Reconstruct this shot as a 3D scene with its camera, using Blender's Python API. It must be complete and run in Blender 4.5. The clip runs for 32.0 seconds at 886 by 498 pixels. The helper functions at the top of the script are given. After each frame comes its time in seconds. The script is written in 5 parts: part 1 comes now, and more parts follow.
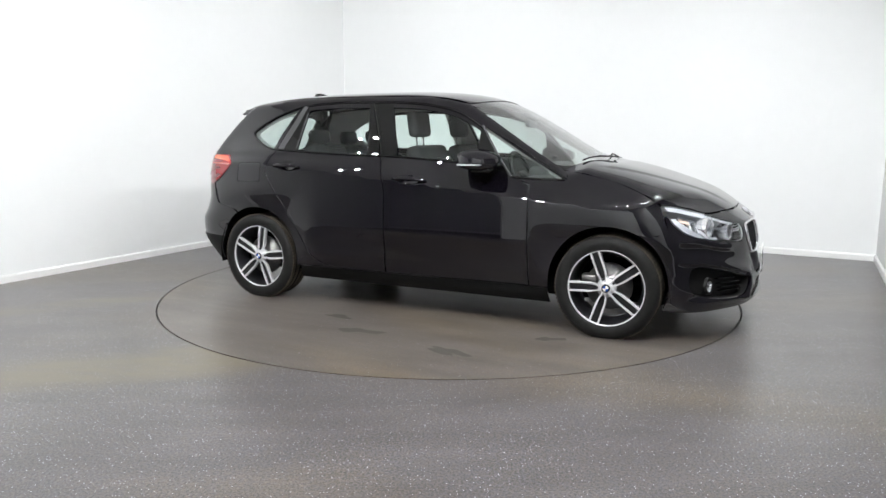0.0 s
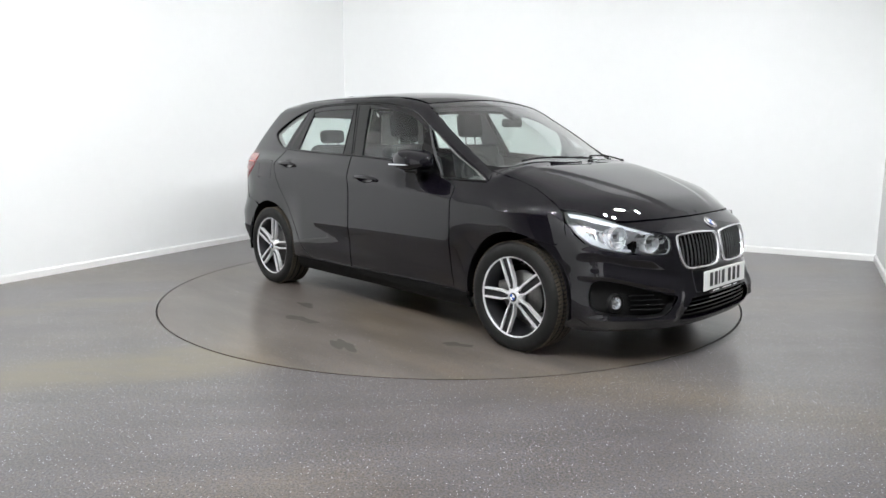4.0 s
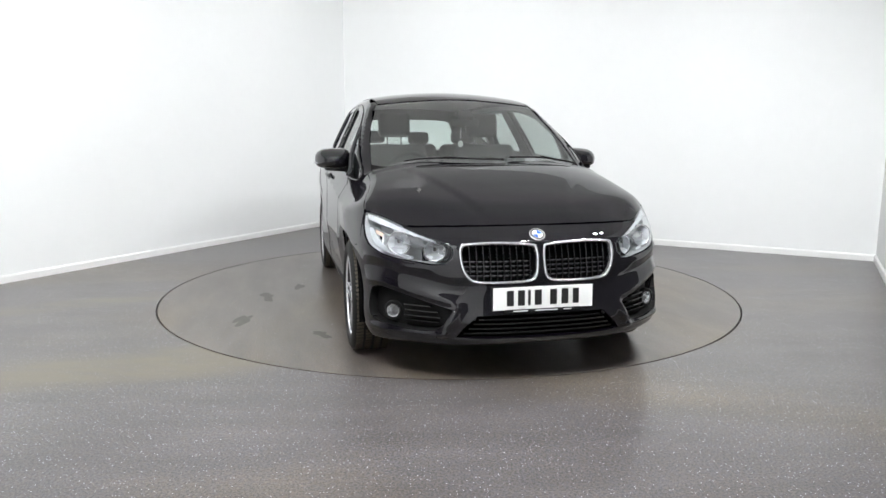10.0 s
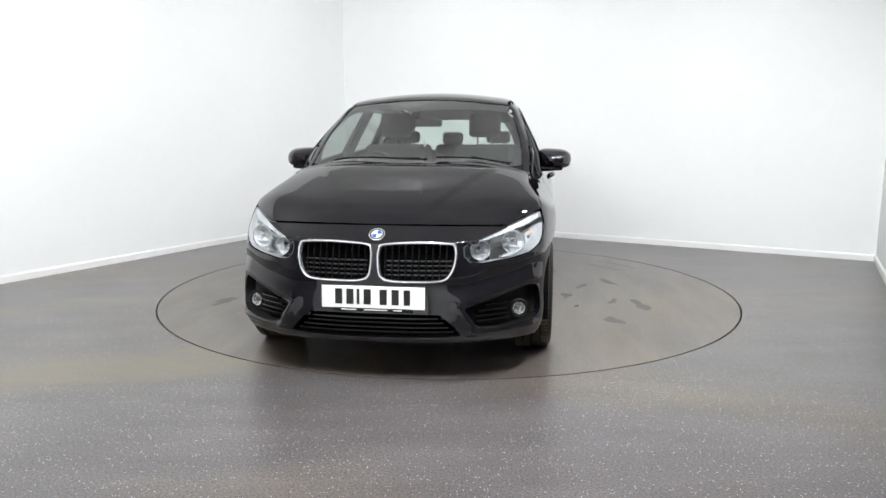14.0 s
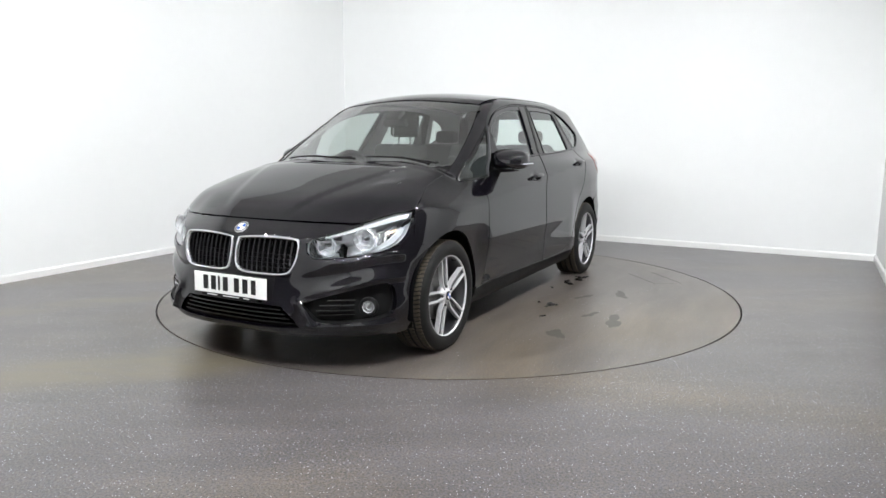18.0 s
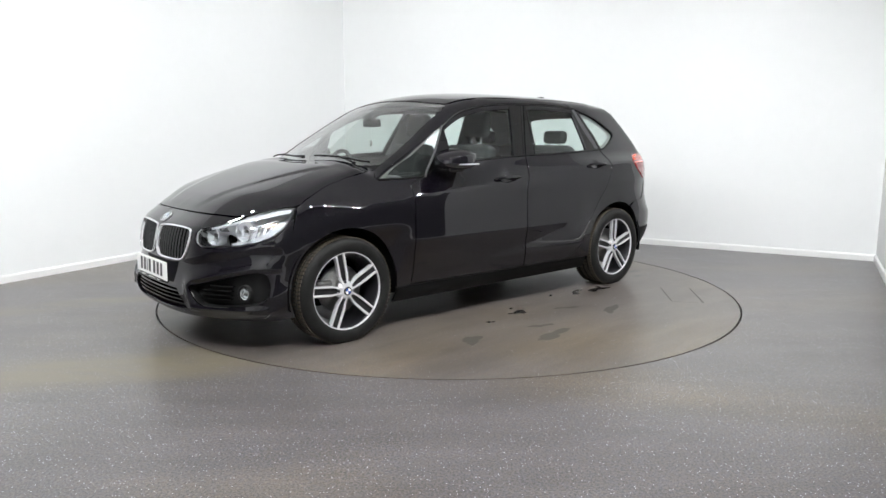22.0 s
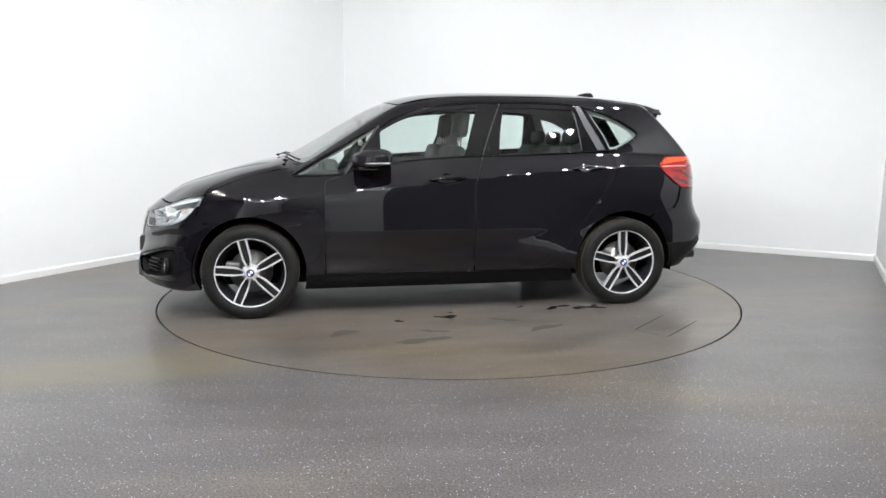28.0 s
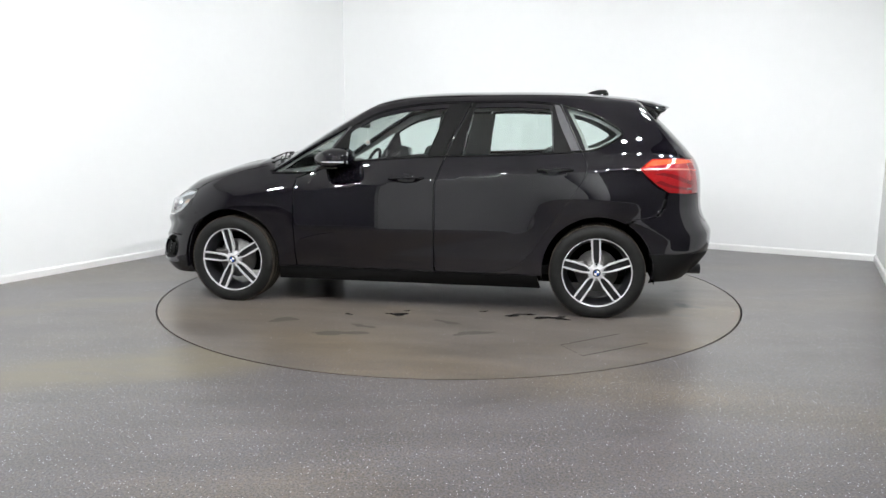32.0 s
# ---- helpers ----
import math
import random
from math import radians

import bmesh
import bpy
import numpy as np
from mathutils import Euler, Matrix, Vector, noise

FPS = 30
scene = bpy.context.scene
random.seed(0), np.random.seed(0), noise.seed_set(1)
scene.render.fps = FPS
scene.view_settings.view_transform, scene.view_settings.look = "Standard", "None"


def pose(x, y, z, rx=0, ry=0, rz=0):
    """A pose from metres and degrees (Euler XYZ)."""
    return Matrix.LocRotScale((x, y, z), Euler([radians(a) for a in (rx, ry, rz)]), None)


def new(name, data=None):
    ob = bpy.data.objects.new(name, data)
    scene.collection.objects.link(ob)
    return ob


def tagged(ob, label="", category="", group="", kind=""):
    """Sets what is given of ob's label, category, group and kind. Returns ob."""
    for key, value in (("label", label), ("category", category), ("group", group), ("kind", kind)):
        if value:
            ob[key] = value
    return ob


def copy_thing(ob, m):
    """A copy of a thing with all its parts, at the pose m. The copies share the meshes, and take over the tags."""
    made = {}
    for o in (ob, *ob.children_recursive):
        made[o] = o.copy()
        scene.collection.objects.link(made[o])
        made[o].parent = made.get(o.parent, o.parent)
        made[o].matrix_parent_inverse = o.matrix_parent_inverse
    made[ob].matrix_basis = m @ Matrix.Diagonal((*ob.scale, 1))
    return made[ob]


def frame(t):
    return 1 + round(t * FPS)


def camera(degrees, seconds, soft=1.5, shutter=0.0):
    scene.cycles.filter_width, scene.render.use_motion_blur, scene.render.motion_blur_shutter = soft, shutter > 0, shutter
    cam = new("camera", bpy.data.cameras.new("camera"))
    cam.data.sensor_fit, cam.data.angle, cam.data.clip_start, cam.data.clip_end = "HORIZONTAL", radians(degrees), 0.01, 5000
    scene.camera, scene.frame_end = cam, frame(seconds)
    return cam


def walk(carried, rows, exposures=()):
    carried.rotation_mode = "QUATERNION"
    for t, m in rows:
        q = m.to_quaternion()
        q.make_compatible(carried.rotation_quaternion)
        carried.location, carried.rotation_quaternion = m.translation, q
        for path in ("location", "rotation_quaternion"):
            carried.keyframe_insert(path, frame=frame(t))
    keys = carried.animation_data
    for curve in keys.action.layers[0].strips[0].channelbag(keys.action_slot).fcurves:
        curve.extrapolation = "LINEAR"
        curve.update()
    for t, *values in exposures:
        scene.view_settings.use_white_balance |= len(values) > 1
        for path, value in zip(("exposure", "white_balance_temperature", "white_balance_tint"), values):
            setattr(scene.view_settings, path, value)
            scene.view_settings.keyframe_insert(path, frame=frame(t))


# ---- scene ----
cam = camera(64.77, 32.0)
EYE = Vector((0, -5.659, 1.2245))
AIM = pose(*EYE, 90 - 9.101, 0, 0.4335) @ pose(0, 0, 0, 0, 0, 0.135)
walk(cam, [(0.0, AIM), (32.0, AIM)], [(0.0, 0.0), (32.0, 0.0)])

# ---- the turntable's turn: heading of the car in degrees ----
def heading(t):
    s = (t - 16.0) / 16.0
    return -107.605 - 5.17002 * (t - 16.0) - 0.073 * s * s

CAR_ON_TABLE = (0.1635, -0.0741)
TABLE_R = 2.237
CEILING = 3.6

# ---- world: the studio is closed, only its lamps light it ----
world = bpy.data.worlds.new("world")
scene.world = world
world.use_nodes = True
world.node_tree.nodes["Background"].inputs[0].default_value = (0.02, 0.02, 0.02, 1)
world.node_tree.nodes["Background"].inputs[1].default_value = 0.2
LAMP_POWER = 2040.0
LAMP_TILT = 31.0


# ---- materials ----
def mat(name, colour, rough=.5, metal=0.0, coat=0.0, vary=0.0, scale=30.0, bump=0.0, bump_scale=200.0, **extra):
    m = bpy.data.materials.new(name)
    m.use_nodes = True
    nt = m.node_tree
    b = nt.nodes["Principled BSDF"]
    b.inputs["Base Color"].default_value = (*colour, 1)
    b.inputs["Roughness"].default_value = rough
    b.inputs["Metallic"].default_value = metal
    b.inputs["Coat Weight"].default_value = coat
    b.inputs["Coat Roughness"].default_value = .02
    for key, value in extra.items():
        b.inputs[key.replace("_", " ")].default_value = value
    co = nt.nodes.new("ShaderNodeTexCoord")
    if vary:
        n1, n2 = nt.nodes.new("ShaderNodeTexNoise"), nt.nodes.new("ShaderNodeTexNoise")
        n1.inputs["Scale"].default_value, n2.inputs["Scale"].default_value = scale, scale * 9
        n1.inputs["Detail"].default_value = 5
        mix = nt.nodes.new("ShaderNodeMix")
        mix.data_type = "FLOAT"
        mix.inputs[0].default_value = .4
        nt.links.new(co.outputs["Object"], n1.inputs["Vector"])
        nt.links.new(co.outputs["Object"], n2.inputs["Vector"])
        nt.links.new(n1.outputs["Fac"], mix.inputs[2])
        nt.links.new(n2.outputs["Fac"], mix.inputs[3])
        ramp = nt.nodes.new("ShaderNodeValToRGB")
        ramp.color_ramp.elements[0].position, ramp.color_ramp.elements[1].position = .3, .7
        ramp.color_ramp.elements[0].color = (*[c * (1 - vary) for c in colour], 1)
        ramp.color_ramp.elements[1].color = (*[min(1, c * (1 + vary)) for c in colour], 1)
        nt.links.new(mix.outputs[0], ramp.inputs[0])
        nt.links.new(ramp.outputs[0], b.inputs["Base Color"])
    if bump:
        n3, bp = nt.nodes.new("ShaderNodeTexNoise"), nt.nodes.new("ShaderNodeBump")
        n3.inputs["Scale"].default_value, bp.inputs["Strength"].default_value, bp.inputs["Distance"].default_value = bump_scale, bump, .002
        nt.links.new(co.outputs["Object"], n3.inputs["Vector"])
        nt.links.new(n3.outputs["Fac"], bp.inputs["Height"])
        nt.links.new(bp.outputs["Normal"], b.inputs["Normal"])
    return m


def glow(name, colour, power):
    m = bpy.data.materials.new(name)
    m.use_nodes = True
    nt = m.node_tree
    nt.nodes.remove(nt.nodes["Principled BSDF"])
    e = nt.nodes.new("ShaderNodeEmission")
    e.inputs[0].default_value, e.inputs[1].default_value = (*colour, 1), power
    nt.links.new(e.outputs[0], nt.nodes["Material Output"].inputs[0])
    return m


def glass(name, tint, rough=0.0, least=.04):
    """Thin glass: a see-through sheet with a gloss that grows at a flat angle."""
    m = bpy.data.materials.new(name)
    m.use_nodes = True
    nt = m.node_tree
    nt.nodes.remove(nt.nodes["Principled BSDF"])
    t, g, f, mx = (nt.nodes.new("ShaderNode" + k) for k in ("BsdfTransparent", "BsdfGlossy", "LayerWeight", "MixShader"))
    p, k = nt.nodes.new("ShaderNodeMath"), nt.nodes.new("ShaderNodeMath")
    t.inputs[0].default_value = (*tint, 1)
    g.inputs["Roughness"].default_value = rough
    f.inputs["Blend"].default_value = .5
    p.operation, k.operation = "POWER", "MULTIPLY_ADD"
    p.inputs[1].default_value = 3.4
    k.inputs[1].default_value, k.inputs[2].default_value = .85, least
    nt.links.new(f.outputs["Facing"], p.inputs[0])
    nt.links.new(p.outputs[0], k.inputs[0])
    nt.links.new(k.outputs[0], mx.inputs[0])
    nt.links.new(t.outputs[0], mx.inputs[1])
    nt.links.new(g.outputs[0], mx.inputs[2])
    nt.links.new(mx.outputs[0], nt.nodes["Material Output"].inputs[0])
    return m


PAINT = mat("black_metallic_paint", (.0030, .0025, .0042), .40, 0.0, 1.0, vary=.3, scale=300, Coat_IOR=1.63, Specular_IOR_Level=0.0)
GLOSS = mat("gloss_black_trim", (.005, .005, .005), .3, 0, .9, Specular_IOR_Level=0.0)
PLASTIC = mat("black_plastic", (.008, .008, .008), .5, vary=.2, scale=40, bump=.15, Specular_IOR_Level=.15)
SILLBLACK = mat("sill_black", (.004, .004, .004), .45, vary=.2, scale=40, Specular_IOR_Level=.12)
DARK = mat("underbody_black", (.005, .005, .005), .9, vary=.3, scale=20, Specular_IOR_Level=.02)
TREAD = mat("dusty_tread_rubber", (.058, .047, .033), .8, vary=.35, scale=30)
RUBBER = mat("tyre_rubber", (.010, .0098, .0095), .6, vary=.3, scale=25, bump=.2, Specular_IOR_Level=.22)
POCKET = mat("satin_black_wheel_paint", (.012, .012, .013), .35, Specular_IOR_Level=.25)
SILVER = mat("machined_alloy", (.80, .80, .82), .24, .45, vary=.06, scale=90)
RIMDARK = mat("dark_grey_alloy", (.02, .02, .023), .3, .3, .5)
STEEL = mat("brake_steel", (.22, .215, .21), .38, .9, vary=.2, scale=60)
CHROME = mat("chrome", (.88, .88, .90), .13, .88)
SATIN = mat("satin_black_trim", (.045, .045, .048), .5, vary=.1, scale=50, Specular_IOR_Level=.25)
REFLECTOR = mat("lamp_reflector", (.93, .93, .95), .25, .15)
SLAT = mat("dark_gloss_slat", (.012, .012, .013), .25, 0, .5)
LAMPWHITE = mat("lamp_inner_bezel", (.48, .49, .51), .3, vary=.06, scale=60)
LAMPGREY = mat("lamp_housing_grey", (.48, .48, .49), .4, vary=.1, scale=60)
AMBER = mat("amber_plastic", (.74, .56, .45), .3)
RED = mat("red_lens", (.25, .004, .006), .1, 0, 1.0)
REDDARK = mat("dark_red_lens", (.13, .003, .005), .1, 0, 1.0)
PLATEW = mat("plate_white", (.90, .90, .88), .35)
PLATEK = mat("plate_black", (.012, .012, .012), .4)
BLUE = mat("enamel_blue", (.03, .10, .38), .2, 0, .8)
WHITE = mat("enamel_white", (.8, .8, .8), .2, 0, .8)
CLOTH = mat("dark_seat_cloth", (.024, .024, .025), .9, vary=.3, scale=50, bump=.3)
TRIMGREY = mat("interior_grey", (.095, .095, .095), .7, vary=.15, scale=30)
HEADLINER = mat("headliner_grey", (.26, .26, .25), .9, vary=.08, scale=40)
WINDOW = glass("window_glass", (.86, .935, .91), least=.075)
SCREENGLASS = glass("windscreen_glass", (.85, .93, .90), least=.25)
LENS = glass("lamp_lens", (.93, .95, .96))


# ---- mesh helpers ----
def mesh(name, verts, faces, material, normals=None, smooth=False):
    me = bpy.data.meshes.new(name)
    me.from_pydata([tuple(map(float, v)) for v in verts], [], [tuple(map(int, f)) for f in faces])
    me.materials.append(material)
    if smooth:
        me.shade_smooth()
    if normals is not None:
        me.normals_split_custom_set(normals)
    return me


def put(name, me, parent=None, m=None, label=""):
    ob = new(name, me)
    if parent:
        ob.parent = parent
    if m is not None:
        ob.matrix_basis = m
    if label:
        tagged(ob, label)
    return ob


def part(name, bm, material, parent=None, label="", m=None, smooth=False):
    me = bpy.data.meshes.new(name)
    bm.normal_update()
    bm.to_mesh(me)
    bm.free()
    me.materials.append(material)
    if smooth:
        me.shade_smooth()
    return put(name, me, parent, m, label)


def block(bm, size, at, turn=None, bevel=0.0, seg=2):
    """Adds a box, with rounded edges, to a bmesh."""
    r = bmesh.ops.create_cube(bm, size=1.0)
    vs = r["verts"]
    bmesh.ops.scale(bm, vec=size, verts=vs)
    if bevel:
        es = list({e for v in vs for e in v.link_edges})
        r = bmesh.ops.bevel(bm, geom=es, offset=bevel, segments=seg, affect="EDGES", profile=.5)
        vs = list({v for f in r["faces"] for v in f.verts} | {v for v in vs if v.is_valid})
    if turn is not None:
        bmesh.ops.transform(bm, matrix=turn, verts=vs)
    bmesh.ops.translate(bm, vec=at, verts=vs)
    return vs


def lathe(profile, n, closed=False):
    """A bmesh turned round the y axis from (radius, y) pairs."""
    bm = bmesh.new()
    rings = [[bm.verts.new((r * math.cos(a), y, r * math.sin(a))) for a in (2 * math.pi * i / n for i in range(n))] for r, y in profile]
    pairs = list(zip(rings, rings[1:])) + ([(rings[-1], rings[0])] if closed else [])
    for a, b in pairs:
        for i in range(n):
            j = (i + 1) % n
            bm.faces.new((a[i], a[j], b[j], b[i]))
    return bm


def tube(points, radius, n=8, closed=False):
    """A bmesh tube along points."""
    bm = bmesh.new()
    pts = [Vector(p) for p in points]
    rings = []
    for i, p in enumerate(pts):
        a = pts[i - 1] if (i or closed) else p
        b = pts[(i + 1) % len(pts)] if (i + 1 < len(pts) or closed) else p
        q = (b - a).to_track_quat("Z", "Y")
        rings.append([bm.verts.new(p + q @ Vector((radius * math.cos(t), radius * math.sin(t), 0))) for t in (2 * math.pi * k / n for k in range(n))])
    pairs = list(zip(rings, rings[1:])) + ([(rings[-1], rings[0])] if closed else [])
    for a, b in pairs:
        best = min(range(n), key=lambda s: sum((a[k].co - b[(k + s) % n].co).length for k in range(n))) if closed else 0
        for k in range(n):
            bm.faces.new((a[k], a[(k + 1) % n], b[(k + 1 + best) % n], b[(k + best) % n]))
    if not closed:
        bm.faces.new(rings[0][::-1])
        bm.faces.new(rings[-1])
    bmesh.ops.recalc_face_normals(bm, faces=bm.faces)
    return bm


# ---- the room ----
def wall(name, a, b, height, thick, material, z0=0.0, label=""):
    """An upright slab on the floor line a to b; its thickness lies to the right of the way from a to b."""
    a, b = Vector((*a, 0)), Vector((*b, 0))
    w = (b - a).normalized()
    n = Vector((w.y, -w.x, 0)) * thick
    vs = [p + Vector((0, 0, z)) for z in (z0, z0 + height) for p in (a, b, b + n, a + n)]
    fs = [(0, 1, 5, 4), (1, 2, 6, 5), (2, 3, 7, 6), (3, 0, 4, 7), (4, 5, 6, 7), (3, 2, 1, 0)]
    ob = put(name, mesh(name, vs, fs, material))
    return tagged(ob, label, kind="structure")


def meet(a, u, b, v):
    k = np.linalg.solve(np.array([[u[0], -v[0]], [u[1], -v[1]]]), np.array([b[0] - a[0], b[1] - a[1]]))
    return (a[0] + u[0] * k[0], a[1] + u[1] * k[0])


LEFT_AT, LEFT_WAY = (-3.756, .045), (.4513, .8924)
BACK_AT, BACK_WAY = (4.300, 1.300), (.8733, -.4872)
CORNER_A = meet(LEFT_AT, LEFT_WAY, BACK_AT, BACK_WAY)
CORNER_B = BACK_AT
RUN = 10.8
CORNER_C = (CORNER_B[0] - LEFT_WAY[0] * RUN, CORNER_B[1] - LEFT_WAY[1] * RUN)
TURN = (CORNER_B[0] - LEFT_WAY[0] * 3.15, CORNER_B[1] - LEFT_WAY[1] * 3.15)
TURN_END = (CORNER_B[0] - LEFT_WAY[0] * 7.7, CORNER_B[1] - LEFT_WAY[1] * 7.7)
CORNER_D = meet(LEFT_AT, LEFT_WAY, CORNER_C, BACK_WAY)

WALLPAINT = mat("white_wall_paint", (.86, .868, .866), .6, vary=.012, scale=1.2, bump=.05, bump_scale=60)
DARKWALL = mat("grey_wall", (.60, .60, .61), .7, vary=.1, scale=1.5)
# for an unseen wall stretch, dark only so that the doors reflect less light
REFLECTDARK = mat("dark_reflection_paint", (.13, .13, .135), .7, vary=.1, scale=1.5)
SKIRT = mat("white_gloss_skirting", (.84, .84, .83), .3)
CEILPAINT = mat("white_ceiling_panel", (.80, .795, .785), .7, vary=.06, scale=2)
LIGHTGLOW = glow("lamp_diffuser_glow", (.965, .985, 1.0), LAMP_POWER)
LAMPFRAME = mat("white_lamp_frame", (.75, .75, .75), .4)


SMEARS = ((-2.75, -.66, 1.25, .22, 30), (-1.95, -2.12, 1.35, .40, 26), (-1.35, -1.95, .8, .35, 15))


def floor_material(name, chips=.45, grain=1.0, tint=(1, 1, 1), smears=False, marks=.65):
    m = bpy.data.materials.new(name)
    m.use_nodes = True
    nt = m.node_tree
    N, Lk = nt.nodes.new, nt.links.new
    b = nt.nodes["Principled BSDF"]
    co = N("ShaderNodeTexCoord")

    def noise_node(scale, detail=4, rough=.55, stretch=None):
        n = N("ShaderNodeTexNoise")
        n.inputs["Scale"].default_value, n.inputs["Detail"].default_value, n.inputs["Roughness"].default_value = scale, detail, rough
        if stretch:
            mp = N("ShaderNodeMapping")
            mp.inputs["Scale"].default_value = stretch
            Lk(co.outputs["Object"], mp.inputs["Vector"])
            Lk(mp.outputs[0], n.inputs["Vector"])
        else:
            Lk(co.outputs["Object"], n.inputs["Vector"])
        return n

    def ramp(src, lo, hi, c0, c1):
        r = N("ShaderNodeValToRGB")
        e = r.color_ramp.elements
        e[0].position, e[1].position, e[0].color, e[1].color = lo, hi, (*c0, 1), (*c1, 1)
        Lk(src, r.inputs[0])
        return r.outputs[0]

    def mix(kind, fac, a, c):
        x = N("ShaderNodeMix")
        x.data_type, x.blend_type = "RGBA", kind
        if isinstance(fac, float):
            x.inputs[0].default_value = fac
        else:
            Lk(fac, x.inputs[0])
        Lk(a, x.inputs[6])
        Lk(c, x.inputs[7])
        return x.outputs[2]

    base = ramp(noise_node(1.1, 3, .5).outputs["Fac"], .35, .7, (.100, .094, .0925), (.122, .115, .112))
    fine = ramp(noise_node(105, 3, .85).outputs["Fac"], .40, .60, (.40, .40, .41), (1.60, 1.60, 1.65))
    base = mix("MULTIPLY", grain, base, fine)
    hue = ramp(noise_node(60, 2, .6).outputs["Color"], .42, .58, (1.10, 1.02, .90), (.93, .98, 1.12))
    base = mix("MULTIPLY", .6, base, hue)
    tone = N("ShaderNodeRGB")
    tone.outputs[0].default_value = (*tint, 1)
    base = mix("MULTIPLY", 1.0, base, tone.outputs[0])
    warm = ramp(noise_node(.55, 3, .5, (.6, 1.6, 1)).outputs["Fac"], .48, .62, (1, 1, 1), (1.16, 1.06, .84))
    base = mix("MULTIPLY", .8, base, warm)
    drag = ramp(noise_node(2.6, 6, .62, (.45, 1.9, 1)).outputs["Fac"], .34, .66, (.72, .70, .68), (1.18, 1.17, 1.14))
    base = mix("MULTIPLY", marks, base, drag)
    # small glints of the safety flooring
    v = N("ShaderNodeTexVoronoi")
    v.inputs["Scale"].default_value = 84
    Lk(co.outputs["Object"], v.inputs["Vector"])
    chip = ramp(v.outputs["Distance"], .13, .19, (1, 1, 1), (0, 0, 0))
    pick = N("ShaderNodeSeparateColor")
    Lk(v.outputs["Color"], pick.inputs[0])
    some = ramp(pick.outputs[0], 1 - chips, 1.01 - chips, (0, 0, 0), (1, 1, 1))
    both = mix("MULTIPLY", 1.0, chip, some)
    bright = N("ShaderNodeRGB")
    bright.outputs[0].default_value = (.88, .90, 1.0, 1)
    base = mix("MIX", both, base, bright.outputs[0])
    # yellowish smears left on the floor in two long bands
    if smears:
        cut = ramp(noise_node(2.6, 6, .65, (.5, 1.8, 1)).outputs["Fac"], .34, .58, (0, 0, 0), (1, 1, 1))
        for x, y, lx, ly, turn in SMEARS:
            mp, gr = N("ShaderNodeMapping"), N("ShaderNodeTexGradient")
            mp.vector_type = "TEXTURE"
            mp.inputs["Location"].default_value, mp.inputs["Scale"].default_value, mp.inputs["Rotation"].default_value = (x, y, 0), (lx, ly, 1), (0, 0, radians(turn))
            gr.gradient_type = "SPHERICAL"
            Lk(co.outputs["Object"], mp.inputs["Vector"])
            Lk(mp.outputs[0], gr.inputs[0])
            smear = mix("MULTIPLY", 1.0, ramp(gr.outputs["Fac"], 0.0, .6, (0, 0, 0), (.8, .8, .8)), cut)
            yellow = ramp(gr.outputs["Fac"], 0, 1, (.150, .128, .086), (.150, .128, .086))
            base = mix("MIX", smear, base, yellow)
    Lk(base, b.inputs["Base Color"])
    b.inputs["Roughness"].default_value = .30
    bp = N("ShaderNodeBump")
    bp.inputs["Strength"].default_value, bp.inputs["Distance"].default_value = .06, .0015
    Lk(noise_node(220, 3, .6).outputs["Fac"], bp.inputs["Height"])
    Lk(bp.outputs[0], b.inputs["Normal"])
    return m


FLOOR = floor_material("grey_safety_vinyl", .30, 1.0, (.95, .94, .945), True)
TABLETOP = floor_material("grey_turntable_vinyl", .05, .6, (1.05, .99, .91), marks=1.0)
GAP = mat("dark_gap", (.012, .012, .012), .9)


